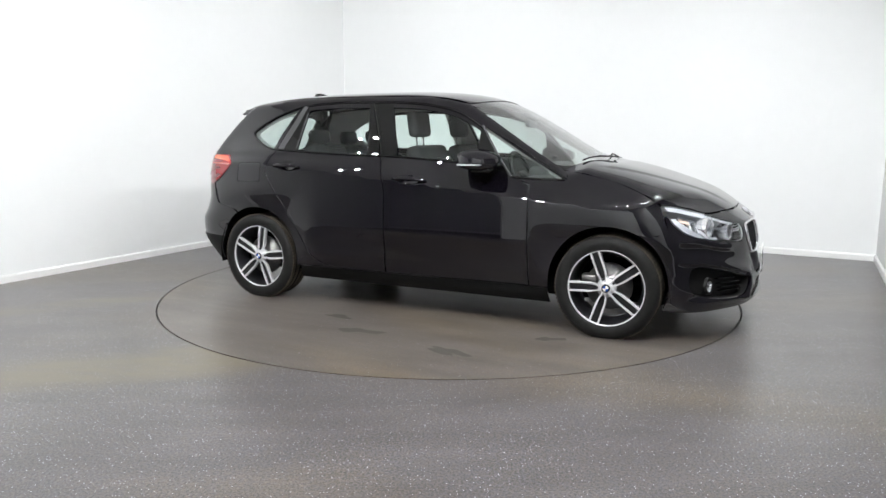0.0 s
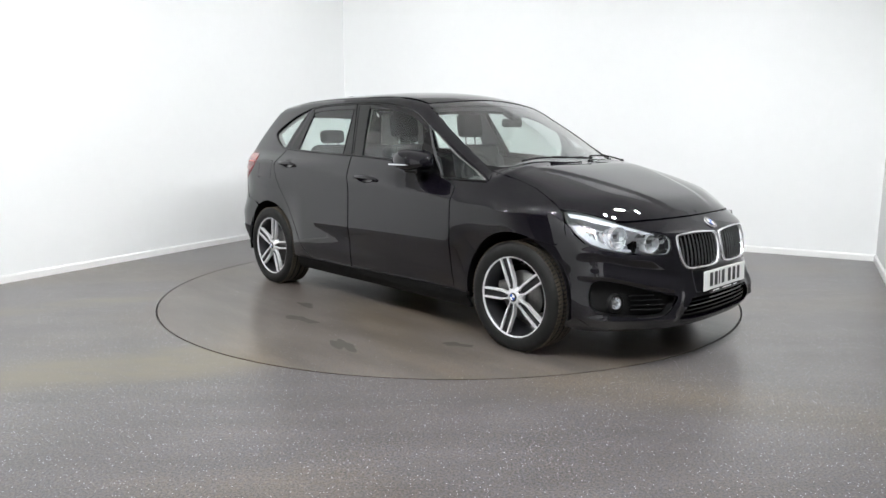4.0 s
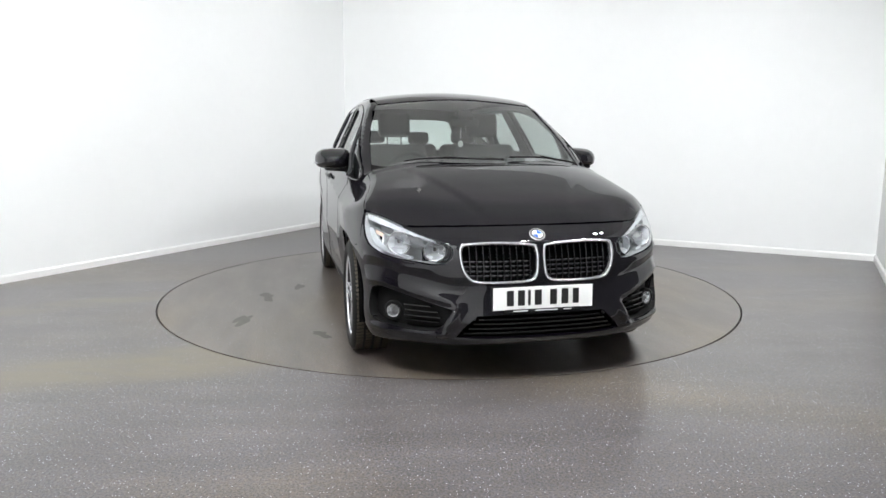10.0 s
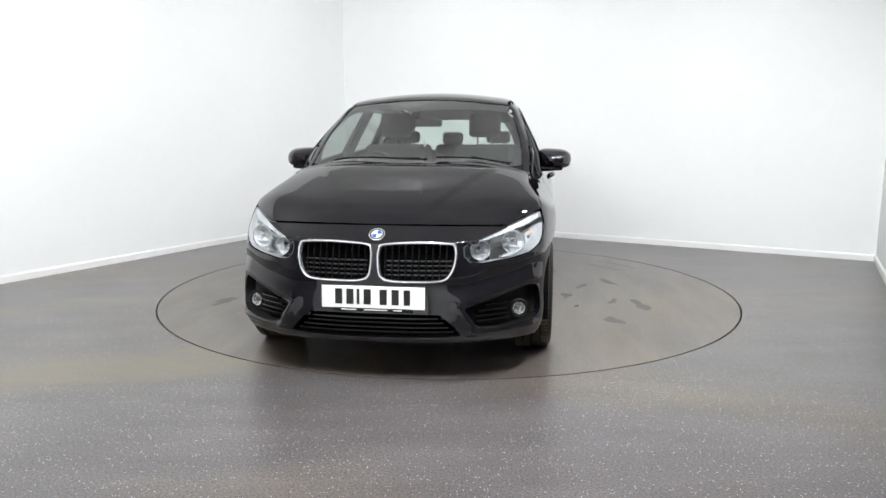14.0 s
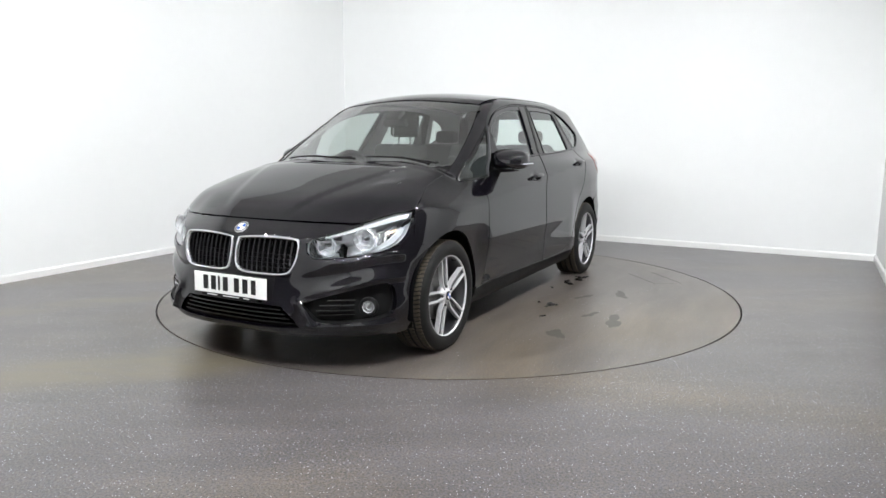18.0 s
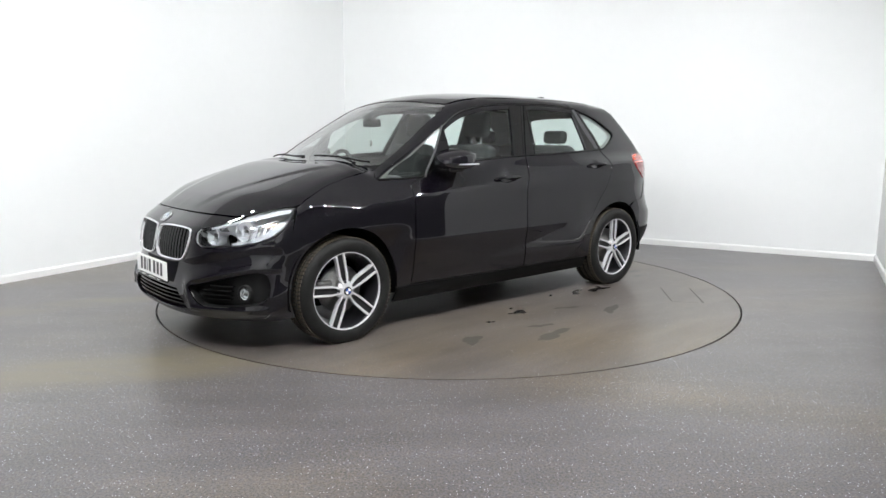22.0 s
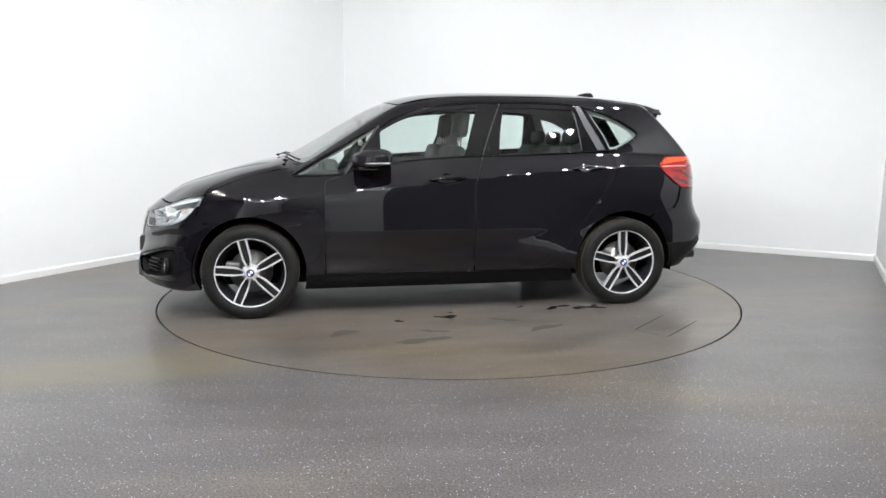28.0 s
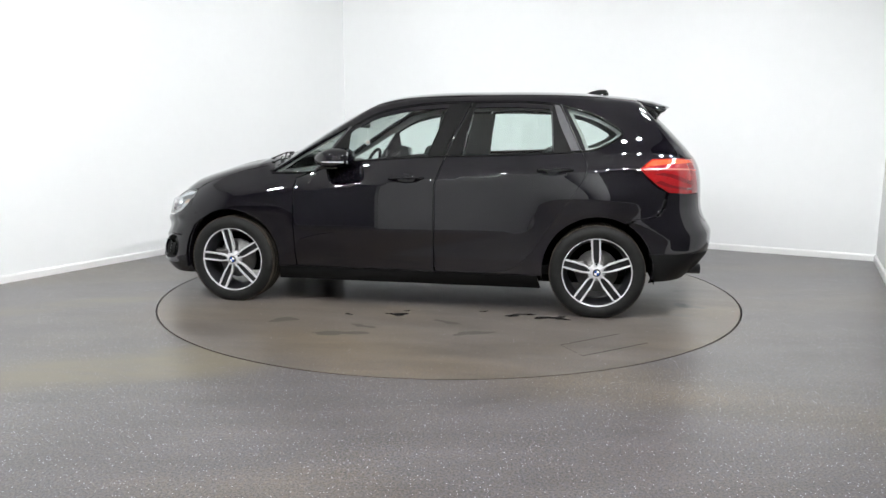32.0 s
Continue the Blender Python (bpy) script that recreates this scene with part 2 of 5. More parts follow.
def build_room():
    a, b, c, d = CORNER_A, CORNER_B, CORNER_C, CORNER_D
    wall("wall_left", d, a, CEILING, -.15, WALLPAINT, label="plain white painted studio wall with skirting")
    wall("wall_back", a, b, CEILING, -.15, WALLPAINT, label="plain white painted studio wall with skirting")
    wall("wall_right", b, TURN, CEILING, -.15, WALLPAINT, label="plain white painted studio wall with skirting")
    # added out of view: a dark stretch that the car doors reflect
    wall("wall_reflect_dark", TURN, TURN_END, CEILING, -.15, REFLECTDARK, label="dark stretch of unseen wall, added to darken reflections in the doors")
    wall("wall_right_rear", TURN_END, c, CEILING, -.15, WALLPAINT, label="plain white painted studio wall beside the camera")
    wall("wall_rear", c, d, CEILING, -.15, DARKWALL, label="plain grey painted wall behind the camera")
    # added white screen out of view, to give the doors a bright reflection
    wall("reflection_screen", (-.12, -6.9), (-1.80, -3.35), 2.6, -.06, WALLPAINT, label="unseen white screen beside the camera, added as a bright reflection for the car")
    for s, (p, q) in {"left": (d, a), "back": (a, b), "right": (b, c), "rear": (c, d)}.items():
        tagged(skirting("baseboard_" + s, p, q), "white painted skirting board along the wall", kind="structure")
    # floor with a round opening for the turntable
    n = 128
    ring = [((TABLE_R + .006) * math.cos(2 * math.pi * i / n), (TABLE_R + .006) * math.sin(2 * math.pi * i / n), 0) for i in range(n)]
    rect = [(*p, 0) for p in (a, b, c, d)]
    vs, es = [Vector(p[:2]) for p in ring + rect], [(i, (i + 1) % n) for i in range(n)] + [(n + i, n + (i + 1) % 4) for i in range(4)]
    from mathutils import geometry
    out = geometry.delaunay_2d_cdt(vs, es, [], 0, 1e-6)
    keep = [f for f in out[2] if any(out[0][k].length > TABLE_R + .1 for k in f)]
    low = len(out[0])
    verts = [(p.x, p.y, 0) for p in out[0]] + [(x, y, -.05) for x, y, _ in ring]
    keep += [(i, (i + 1) % n, low + (i + 1) % n, low + i) for i in range(n)]
    fl = put("floor", mesh("floor", verts, keep, FLOOR))
    tagged(fl, "scuffed grey speckled vinyl studio floor", kind="structure")
    bm = bmesh.new()
    bmesh.ops.create_circle(bm, cap_ends=True, radius=TABLE_R + .3, segments=64)
    bmesh.ops.translate(bm, vec=(0, 0, -.04), verts=bm.verts)
    tagged(part("floor_pit", bm, GAP), "dark gap under the turntable rim", kind="structure")
    bm = bmesh.new()
    lo = [bm.verts.new((*p, CEILING)) for p in (a, b, c, d)]
    hi = [bm.verts.new((*p, CEILING + .2)) for p in (a, b, c, d)]
    bm.faces.new(lo), bm.faces.new(hi[::-1])
    for k in range(4):
        bm.faces.new((lo[k], hi[k], hi[(k + 1) % 4], lo[(k + 1) % 4]))
    ce = part("ceiling", bm, CEILPAINT)
    tagged(ce, "plain white studio ceiling above the lamps", kind="structure")


def skirting(name, p, q):
    p, q = Vector((*p, 0)), Vector((*q, 0))
    u = (q - p).normalized()
    n = Vector((u.y, -u.x, 0))
    prof = [(0, 0), (.016, 0), (.016, .052), (.012, .062), (.004, .068), (0, .068)]
    vs = [e + n * (d + .001) + Vector((0, 0, z)) for e in (p, q) for d, z in prof]
    k = len(prof)
    fs = [(i, (i + 1) % k, k + (i + 1) % k, k + i) for i in range(k)]
    return put(name, mesh(name, vs, fs, SKIRT))


def build_lamps():
    """Round spot lamps hung in pairs under the ceiling, in an arc round the camera's side of the turntable, tilted at
    the white walls; five more are added as fill.
    """
    a = Vector((*CORNER_A, 0))
    w, d = Vector((*BACK_WAY, 0)), Vector((-LEFT_WAY[0], -LEFT_WAY[1], 0))
    aim = a + w * .6 + d * .5
    arc_at = ((6.05, 2.9, 0), (6.1, 3.8, 0), (6.0, 4.8, 6), (5.9, 5.9, 14), (5.4, 6.9, 18), (4.5, 7.5, 18), (3.4, 7.6, 18), (2.3, 6.9, 8), (1.5, 5.9, 0))
    places = []
    for u, v, more in arc_at:
        at = a + w * u + d * v
        side = (aim - at).cross(Vector((0, 0, 1))).normalized()
        places += [(at + side * k, LAMP_TILT + more) for k in (-.13, .13)]
    # fill lamp, added only to brighten the dim corner of the white walls
    places.append((a + w * 2.5 + d * 2.5, 50.0))
    # four fill lamps leaning back, added to light what the doors reflect
    places += [(Vector((.40, -4.95, 0)), -26.0), (Vector((.15, -4.75, 0)), -26.0), (Vector((-.10, -4.55, 0)), -26.0), (Vector((-.35, -4.35, 0)), -26.0)]
    upright = Matrix.Rotation(radians(90), 4, "X")
    first = None
    for at, lean in places:
        to = aim - at
        m = pose(at.x, at.y, CEILING - .22, 0, 0, math.degrees(math.atan2(to.y, to.x)) - 90) @ Matrix.Rotation(radians(lean), 4, "X")
        if first:
            twin = copy_thing(first, m)
            for ob in twin.children:
                if ob.name.startswith("hanger"):
                    ob.matrix_basis = Matrix.Rotation(radians(-lean), 4, "X")
            continue
        bm = lathe([(.001, .075), (.040, .075), (.046, .068), (.048, .0), (.044, -.006), (.038, .002), (.037, .03)], 28)
        bmesh.ops.transform(bm, matrix=upright, verts=bm.verts)
        bmesh.ops.recalc_face_normals(bm, faces=bm.faces)
        first = part("spot_lamp", bm, LAMPFRAME, smooth=True)
        tagged(first, "white round spot lamp hung out of view under the ceiling", "lamp", "spot lamps")
        bm = lathe([(.001, .012), (.034, .012), (.034, .020), (.001, .020)], 24)
        bmesh.ops.transform(bm, matrix=upright, verts=bm.verts)
        bmesh.ops.recalc_face_normals(bm, faces=bm.faces)
        part("diffuser", bm, LIGHTGLOW, first, "bright white diffuser")
        bm = tube([(0, 0, .06), (0, 0, .23)], .010, 10)
        part("hanger", bm, LAMPFRAME, first, m=Matrix.Rotation(radians(-LAMP_TILT), 4, "X"))
        first.matrix_basis = m


build_room()
build_lamps()

# ---- body shape of the car: inside where body_g < 0 (x forward, y left, z up) ----
def curve(xs, ys):
    """A smooth monotone curve through a few knots."""
    xs, ys = np.array(xs, float), np.array(ys, float)
    h, d = np.diff(xs), np.diff(ys) / np.diff(xs)
    m = np.concatenate([[d[0]], (d[:-1] + d[1:]) / 2, [d[-1]]])
    flat = np.concatenate([[False], d[:-1] * d[1:] <= 0, [False]])
    m[flat] = 0
    for i, s in enumerate(d):
        if s == 0:
            m[i] = m[i + 1] = 0
        else:
            m[i] = np.clip(m[i] / s, 0, 3) * s
            m[i + 1] = np.clip(m[i + 1] / s, 0, 3) * s

    def f(x):
        x = np.clip(x, xs[0], xs[-1])
        i = np.clip(np.searchsorted(xs, x) - 1, 0, len(h) - 1)
        t = (x - xs[i]) / h[i]
        t2, t3 = t * t, t * t * t
        return ((2 * t3 - 3 * t2 + 1) * ys[i] + (t3 - 2 * t2 + t) * h[i] * m[i]
                + (3 * t2 - 2 * t3) * ys[i + 1] + (t3 - t2) * h[i] * m[i + 1])
    return f


def ease(a, b, x):
    t = np.clip((x - a) / (b - a), 0, 1)
    return t * t * (3 - 2 * t)


side_z = curve([.15, .20, .25, .30, .36, .43, .52, .62, .74, .86, .908, .918, .95, 1.0, 1.05, 1.10, 1.2, 1.3, 1.4, 1.46, 1.50, 1.56],
               [.80, .835, .856, .866, .868, .866, .868, .877, .892, .8935, .8938, .8902, .873, .846, .820, .797, .752, .702, .652, .620, .592, .52])
crease_x = curve([-2.1, -1.6, -.9, .17, .83, 1.4, 2.1], [1.02, 1.02, .99, .905, .845, .80, .74])
taper_hi = curve([-2.1, -1.8, -1.47, -1.0, -.3, .5, 1.0, 1.3, 1.7, 2.1], [-.13, -.075, -.035, -.008, 0, -.012, -.045, -.085, -.10, -.16])
taper_lo = curve([-2.14, -1.9, -1.6, -1.335, -.9, 0, .9, 1.335, 1.6, 1.9, 2.1], [-.11, -.04, -.006, .008, 0, 0, 0, .006, -.010, -.045, -.09])
top_x = curve([-2.3, -1.93, -1.58, -1.21, -.95, -.43, 0, .21, .36, .49, .71, .94, 1.12, 1.20, 1.25, 1.4, 1.62, 1.83, 2.0, 2.1, 2.2],
              [1.38, 1.465, 1.518, 1.555, 1.567, 1.572, 1.557, 1.530, 1.490, 1.437, 1.318, 1.182, 1.088, 1.062, 1.052, 1.018, .955, .884, .807, .745, .66])
crown_x = curve([-2.0, -1.2, 0, .3, .5, 1.1, 1.3, 1.7, 2.1], [.20, .15, .15, .18, .25, .26, .13, .12, .12])
nose_z = curve([.17, .21, .26, .32, .40, .50, .60, .70, .74, .78, .82, .86, 1.0], [2.08, 2.15, 2.182, 2.185, 2.165, 2.147, 2.135, 2.10, 2.072, 2.035, 1.99, 1.94, 1.75])
brow_z = curve([.17, .60, .66, .700, .712, .718, .785, .86, 1.0], [2.135, 2.135, 2.121, 2.108, 2.1035, 2.098, 2.008, 1.907, 1.72])
nose_y = curve([0, .2, .36, .45, .55, .7, .78, .84, .88, .95], [0, -.006, -.030, -.058, -.110, -.22, -.305, -.42, -.60, -1.0])
tail_z = curve([.17, .24, .30, .36, .45, .56, .66, .75, .85, 1.0, 1.06, 1.13, 1.3, 1.42, 1.55],
               [-1.93, -1.985, -2.04, -2.10, -2.155, -2.165, -2.115, -2.085, -2.08, -2.06, -2.035, -1.985, -1.825, -1.70, -1.60])
tail_y = curve([0, .3, .5, .65, .75, .82, .87, .95], [0, -.015, -.05, -.105, -.18, -.28, -.42, -.8])


def swell(c, z, h=.007):
    """Grows with the depth below the height c, from a soft bend there."""
    return h * np.logaddexp(0, (c - z) / h)


def side_w(x, z):
    lift = crease_x(x) - .915
    zz = z - lift * ease(.55, .80, z) * (1 - ease(1.0, 1.12, z))
    k = ease(.78, 1.05, z)
    # the doors: upright under the shoulder, a scoop that ends in a rising fold, and a tuck towards the sill
    fold = np.clip(.376 + .192 * (.279 - x), .30, .575)
    door = .8925 - .165 * (swell(.575, z) - swell(fold, z)) - .14 * swell(.385, z) + .03 * np.clip(.86 - z, 0, .28)
    on = ease(-1.12, -.80, x) * (1 - ease(.78, 1.02, x)) * ease(.19, .30, z) * (1 - ease(.78, .90, z))
    return side_z(zz) * (1 - on) + door * on + taper_lo(x) * (1 - k) + taper_hi(x) * k


def body_g(x, y, z):
    y = np.abs(y)
    a = y - side_w(x, z)
    flat = ease(1.0, 1.17, x)
    b = z - (top_x(x) - crown_x(x) * y * y * (1 - flat) - .20 * y ** 4 * flat)
    w = (1 - ease(.50, .74, y)) * ease(.60, .64, z)
    c = x - (nose_z(z) * (1 - w) + brow_z(z) * w + nose_y(y))
    d = tail_z(z) - tail_y(y) - x
    k = .014 - .009 * ease(1.88, 1.98, x) * ease(.70, .76, z)
    m = np.maximum(np.maximum(a, b), np.maximum(c, d))
    return m + k * np.log(np.exp((a - m) / k) + np.exp((b - m) / k) + np.exp((c - m) / k) + np.exp((d - m) / k))


def skin(start, way, far):
    """Where rays from inside the body, start + r * way, leave it (r up to far)."""
    start, way = np.atleast_2d(start).astype(float), np.atleast_2d(way).astype(float)
    lo, hi = np.zeros(max(len(start), len(way))), np.full(max(len(start), len(way)), far)
    for _ in range(34):
        mid = (lo + hi) / 2
        q = start + mid[:, None] * way
        inside = body_g(q[:, 0], q[:, 1], q[:, 2]) < 0
        lo, hi = np.where(inside, mid, lo), np.where(inside, hi, mid)
    return start + ((lo + hi) / 2)[:, None] * way


def skin_normal(q, e=.004):
    d = []
    for i in range(3):
        s = np.zeros(3); s[i] = e
        a, b = q + s, q - s
        d.append(body_g(a[:, 0], a[:, 1], a[:, 2]) - body_g(b[:, 0], b[:, 1], b[:, 2]))
    n = np.stack(d, 1)
    return n / np.linalg.norm(n, axis=1)[:, None]

# ---- panels laid on the body shape ----
NOSE_AX, TAIL_AX = 1.25, -1.2


def on_side(u):
    s = np.stack([u[:, 0], np.full(len(u), .15), u[:, 1]], 1)
    return skin(s, np.array([[0, 1., 0]]), 1.2)


def on_top(u):
    s = np.stack([u[:, 0], u[:, 1], np.full(len(u), .6)], 1)
    return skin(s, np.array([[0, 0, 1.]]), 1.4)


def on_nose(u):
    f = np.radians(u[:, 0] * 60)
    s = np.stack([np.full(len(u), NOSE_AX), np.zeros(len(u)), u[:, 1]], 1)
    return skin(s, np.stack([np.cos(f), np.sin(f), 0 * f], 1), 1.6)


def on_tail(u):
    f = np.radians(u[:, 0] * 60)
    s = np.stack([np.full(len(u), TAIL_AX), np.zeros(len(u)), u[:, 1]], 1)
    return skin(s, np.stack([-np.cos(f), np.sin(f), 0 * f], 1), 1.6)


def deg(points):
    """Angle in degrees and height, to the chart of the nose or tail."""
    return [(a / 60.0, z) for a, z in points]


def arc(cx, cz, r, a0, a1, n):
    return [(cx + r * math.cos(radians(a0 + (a1 - a0) * i / n)), cz + r * math.sin(radians(a0 + (a1 - a0) * i / n))) for i in range(n + 1)]


def bend(points, n=6):
    """A smooth open line through points."""
    p = [points[0]] + list(points) + [points[-1]]
    out = []
    for i in range(1, len(p) - 2):
        for k in range(n):
            t = k / n
            out.append(tuple(.5 * ((2 * p[i][j]) + (p[i + 1][j] - p[i - 1][j]) * t + (2 * p[i - 1][j] - 5 * p[i][j] + 4 * p[i + 1][j] - p[i + 2][j]) * t * t
                                   + (3 * p[i][j] - p[i - 1][j] - 3 * p[i + 1][j] + p[i + 2][j]) * t ** 3) for j in range(2)))
    return out + [tuple(points[-1])]


def loop(points, n=6):
    """A smooth closed line through points."""
    m = len(points)
    out = []
    for i in range(m):
        p = [points[(i + k - 1) % m] for k in range(4)]
        for k in range(n):
            t = k / n
            out.append(tuple(.5 * ((2 * p[1][j]) + (p[2][j] - p[0][j]) * t + (2 * p[0][j] - 5 * p[1][j] + 4 * p[2][j] - p[3][j]) * t * t
                                   + (3 * p[1][j] - p[0][j] - 3 * p[2][j] + p[3][j]) * t ** 3) for j in range(2)))
    return out


def inside(q, poly):
    x, y = q[:, 0], q[:, 1]
    r = np.zeros(len(q), bool)
    for (x0, y0), (x1, y1) in zip(poly, list(poly[1:]) + [poly[0]]):
        if y0 != y1:
            r ^= ((y0 > y) != (y1 > y)) & (x < (x1 - x0) * (y - y0) / (y1 - y0) + x0)
    return r


def near(q, poly):
    d = np.full(len(q), 9.)
    for a, b in zip(poly, list(poly[1:]) + [poly[0]]):
        a, v = np.array(a), np.array(b) - np.array(a)
        t = np.clip(((q - a) @ v) / max(v @ v, 1e-12), 0, 1)
        d = np.minimum(d, np.linalg.norm(q - a - t[:, None] * v, axis=1))
    return d


def fine(poly, step):
    out = []
    for a, b in zip(poly, list(poly[1:]) + [poly[0]]):
        k = max(1, int(math.ceil(math.dist(a, b) / step)))
        out += [(a[0] + (b[0] - a[0]) * i / k, a[1] + (b[1] - a[1]) * i / k) for i in range(k)]
    clean = []
    for q in out:
        if not clean or math.dist(q, clean[-1]) > 1e-4:
            clean.append(q)
    return clean


def panel_mesh(name, outline, holes, chart, material, step=.03, depth=.012, offset=0.0, mirror=False, both=False, push=None):
    """A sheet on the body shape inside outline and outside holes, with folded edges of that depth. push: a dent or swelling along the normal."""
    from mathutils import geometry
    loops = [fine(c, step) for c in [outline] + list(holes)]
    vs, es = [], []
    for c in loops:
        k = len(vs)
        vs += c
        es += [(k + i, k + (i + 1) % len(c)) for i in range(len(c))]
    lo, hi = np.min(loops[0], 0), np.max(loops[0], 0)
    gx, gy = np.meshgrid(np.arange(lo[0], hi[0], step), np.arange(lo[1], hi[1], step))
    gx[::2] += step / 2
    g = np.stack([gx.ravel(), gy.ravel()], 1)
    ok = inside(g, loops[0])
    for h in loops[1:]:
        ok &= ~inside(g, h)
    g = g[ok]
    for c in loops:
        g = g[near(g, c) > step * .55]
    co, _, tri, *_ = geometry.delaunay_2d_cdt([Vector(v) for v in vs] + [Vector(v) for v in g], es, [], 0, 1e-7)
    u = np.array([tuple(c) for c in co])
    tri = np.array([tuple(f) for f in tri])
    mid = u[tri].mean(1)
    ok = inside(mid, loops[0])
    for h in loops[1:]:
        ok &= ~inside(mid, h)
    tri = tri[ok]
    q = chart(u)
    n = skin_normal(q)
    if push is not None:
        q = q + n * push(q, u)[:, None]
        d = .004
        du, dv = u.copy(), u.copy()
        du[:, 0] += d
        dv[:, 1] += d
        pu, pv = chart(du), chart(dv)
        pu, pv = pu + skin_normal(pu) * push(pu, du)[:, None], pv + skin_normal(pv) * push(pv, dv)[:, None]
        nn = np.cross(pu - q, pv - q)
        nn /= np.maximum(np.linalg.norm(nn, axis=1), 1e-12)[:, None]
        nn[(nn * n).sum(1) < 0] *= -1
        n = nn
    q = q + n * offset
    # outward facing
    fn = np.cross(q[tri[:, 1]] - q[tri[:, 0]], q[tri[:, 2]] - q[tri[:, 0]])
    flip = (fn * n[tri].mean(1)).sum(1) < 0
    tri[flip] = tri[flip][:, ::-1]
    faces = [tuple(t) for t in tri]
    nor = [tuple(n[i]) for t in tri for i in t]
    verts = [tuple(v) for v in q]
    if depth:
        count = {}
        for t in tri:
            for a, b in ((t[0], t[1]), (t[1], t[2]), (t[2], t[0])):
                count[(a, b)] = 1
        rim = [(a, b) for a, b in count if (b, a) not in count]
        new_id = {}
        for a, b in rim:
            for v in (a, b):
                if v not in new_id:
                    new_id[v] = len(verts)
                    verts.append(tuple(q[v]))
                    verts.append(tuple(q[v] - n[v] * depth))
        for a, b in rim:
            faces.append((new_id[b], new_id[a], new_id[a] + 1, new_id[b] + 1))
            nor += [(0, 0, 0)] * 4
    if mirror or both:
        mv = [(x, -y, z) for x, y, z in verts]
        mf, mn, k = [], [], 0
        for f in faces:
            ln = nor[k:k + len(f)]
            k += len(f)
            mf.append(tuple(f[::-1]))
            mn += [(a, -b, c) for a, b, c in ln[::-1]]
        if both:
            o = len(verts)
            verts, faces, nor = verts + mv, faces + [tuple(i + o for i in f) for f in mf], nor + mn
        else:
            verts, faces, nor = mv, mf, mn
    return mesh(name, verts, faces, material, nor, True)


def panel(name, outline, material, parent, chart=on_side, holes=(), label="", side=0, **kw):
    """side 0: one piece; 1: a left and a right piece. Returns the objects."""
    made = []
    for mirror in ((False, True) if side else (False,)):
        made.append(put(name, panel_mesh(name, outline, holes, chart, material, mirror=mirror, **kw), parent, label=label))
    return made


def line_on(chart, points, offset=0.0, step=.02):
    """Points of space along a line on the body."""
    pts = []
    for a, b in zip(points, points[1:]):
        k = max(1, int(math.ceil(math.dist(a, b) / step)))
        pts += [(a[0] + (b[0] - a[0]) * i / k, a[1] + (b[1] - a[1]) * i / k) for i in range(k)]
    pts.append(points[-1])
    q = chart(np.array(pts))
    return q + skin_normal(q) * offset


# ---- the car ----
HUB_X, HUB_Z, HUB_Y, TYRE_R = 1.335, .316, .872, .322
ARCH_R, ARCH_Z = .372, .326
car = new("car")
tagged(car, "black metallic five-door compact people carrier on the turntable", "car")

# lines shared by neighbouring panels, in (x, z) unless said otherwise
DOOR_FRONT = [(.83, .285), (.83, .70), (.828, .86), (.815, .925), (.74, .955)]
BAR = [(.69, .97), (.55, 1.16), (.44, 1.295)]
DOOR_TOP_F = bend([(.44, 1.295), (.25, 1.395), (.03, 1.445), (-.20, 1.468), (-.437, 1.474)])
B_GAP = bend([(-.437, 1.474), (-.312, 1.195), (-.222, .947), (-.203, .85), (-.203, .60), (-.204, .285)])
DOOR_TOP_R = [(-.445, 1.474), (-.70, 1.476), (-.90, 1.468), (-1.055, 1.452)]
C_GAP = [(-1.055, 1.452), (-1.13, 1.29), (-1.205, 1.135)]
R_GAP = bend([(-1.205, 1.135), (-1.243, 1.06), (-1.24, .98), (-1.205, .90), (-1.09, .734), (-.965, .553), (-.875, .42), (-.80, .345), (-.70, .305), (-.60, .288)])
WIN_F = [(.43, 1.27), *bend([(.40, 1.288), (.25, 1.358), (.03, 1.408), (-.15, 1.425), (-.262, 1.43)]), (-.20, 1.25), (-.145, 1.095), *bend([(-.10, 1.093), (.04, 1.087), (.20, 1.076), (.40, 1.055), (.60, 1.022)])]
WIN_R = [(-.46, 1.432), (-.70, 1.434), *bend([(-.93, 1.424), (-.975, 1.418), (-.988, 1.40), (-1.0, 1.30)]), (-1.012, 1.125), (-.395, 1.098), (-.42, 1.25)]
QWIN_F = [(1.015, .972), (.685, .985), *bend([(.62, 1.085), (.55, 1.18), (.485, 1.268)])]
QWIN_R = [*bend([(-1.095, 1.428), (-1.20, 1.402), (-1.30, 1.362), (-1.40, 1.308), (-1.462, 1.264), (-1.466, 1.246), (-1.44, 1.222), (-1.38, 1.186), (-1.29, 1.146), (-1.235, 1.138)]), (-1.19, 1.25)]
BUMP_R = bend([(-1.515, .652), (-1.55, .676), (-1.62, .684), (-1.70, .71), (-1.745, .765), (-1.762, .862)])
LAMP_R = bend([(-1.762, .868), (-1.70, .90), (-1.63, .965), (-1.592, 1.015), (-1.60, 1.03), (-1.65, 1.066), (-1.70, 1.085)])


def on_top_at(x, y):
    return float(on_top(np.array([[x, y]]))[0, 2])


GLASS_SIDE = [(.935, .685), (.85, .68), (.70, .662), (.50, .620), (.30, .566)]
ROOF_SIDE = [(.30, .566), (.0, .566), (-.5, .566), (-1.0, .552), (-1.4, .52), (-1.60, .49)]
DITCH = [(x, on_top_at(x, y) - .001) for x, y in GLASS_SIDE + ROOF_SIDE[1:]]
A_BASE = [(1.03, 1.0), (1.0, 1.022)]

shell = []
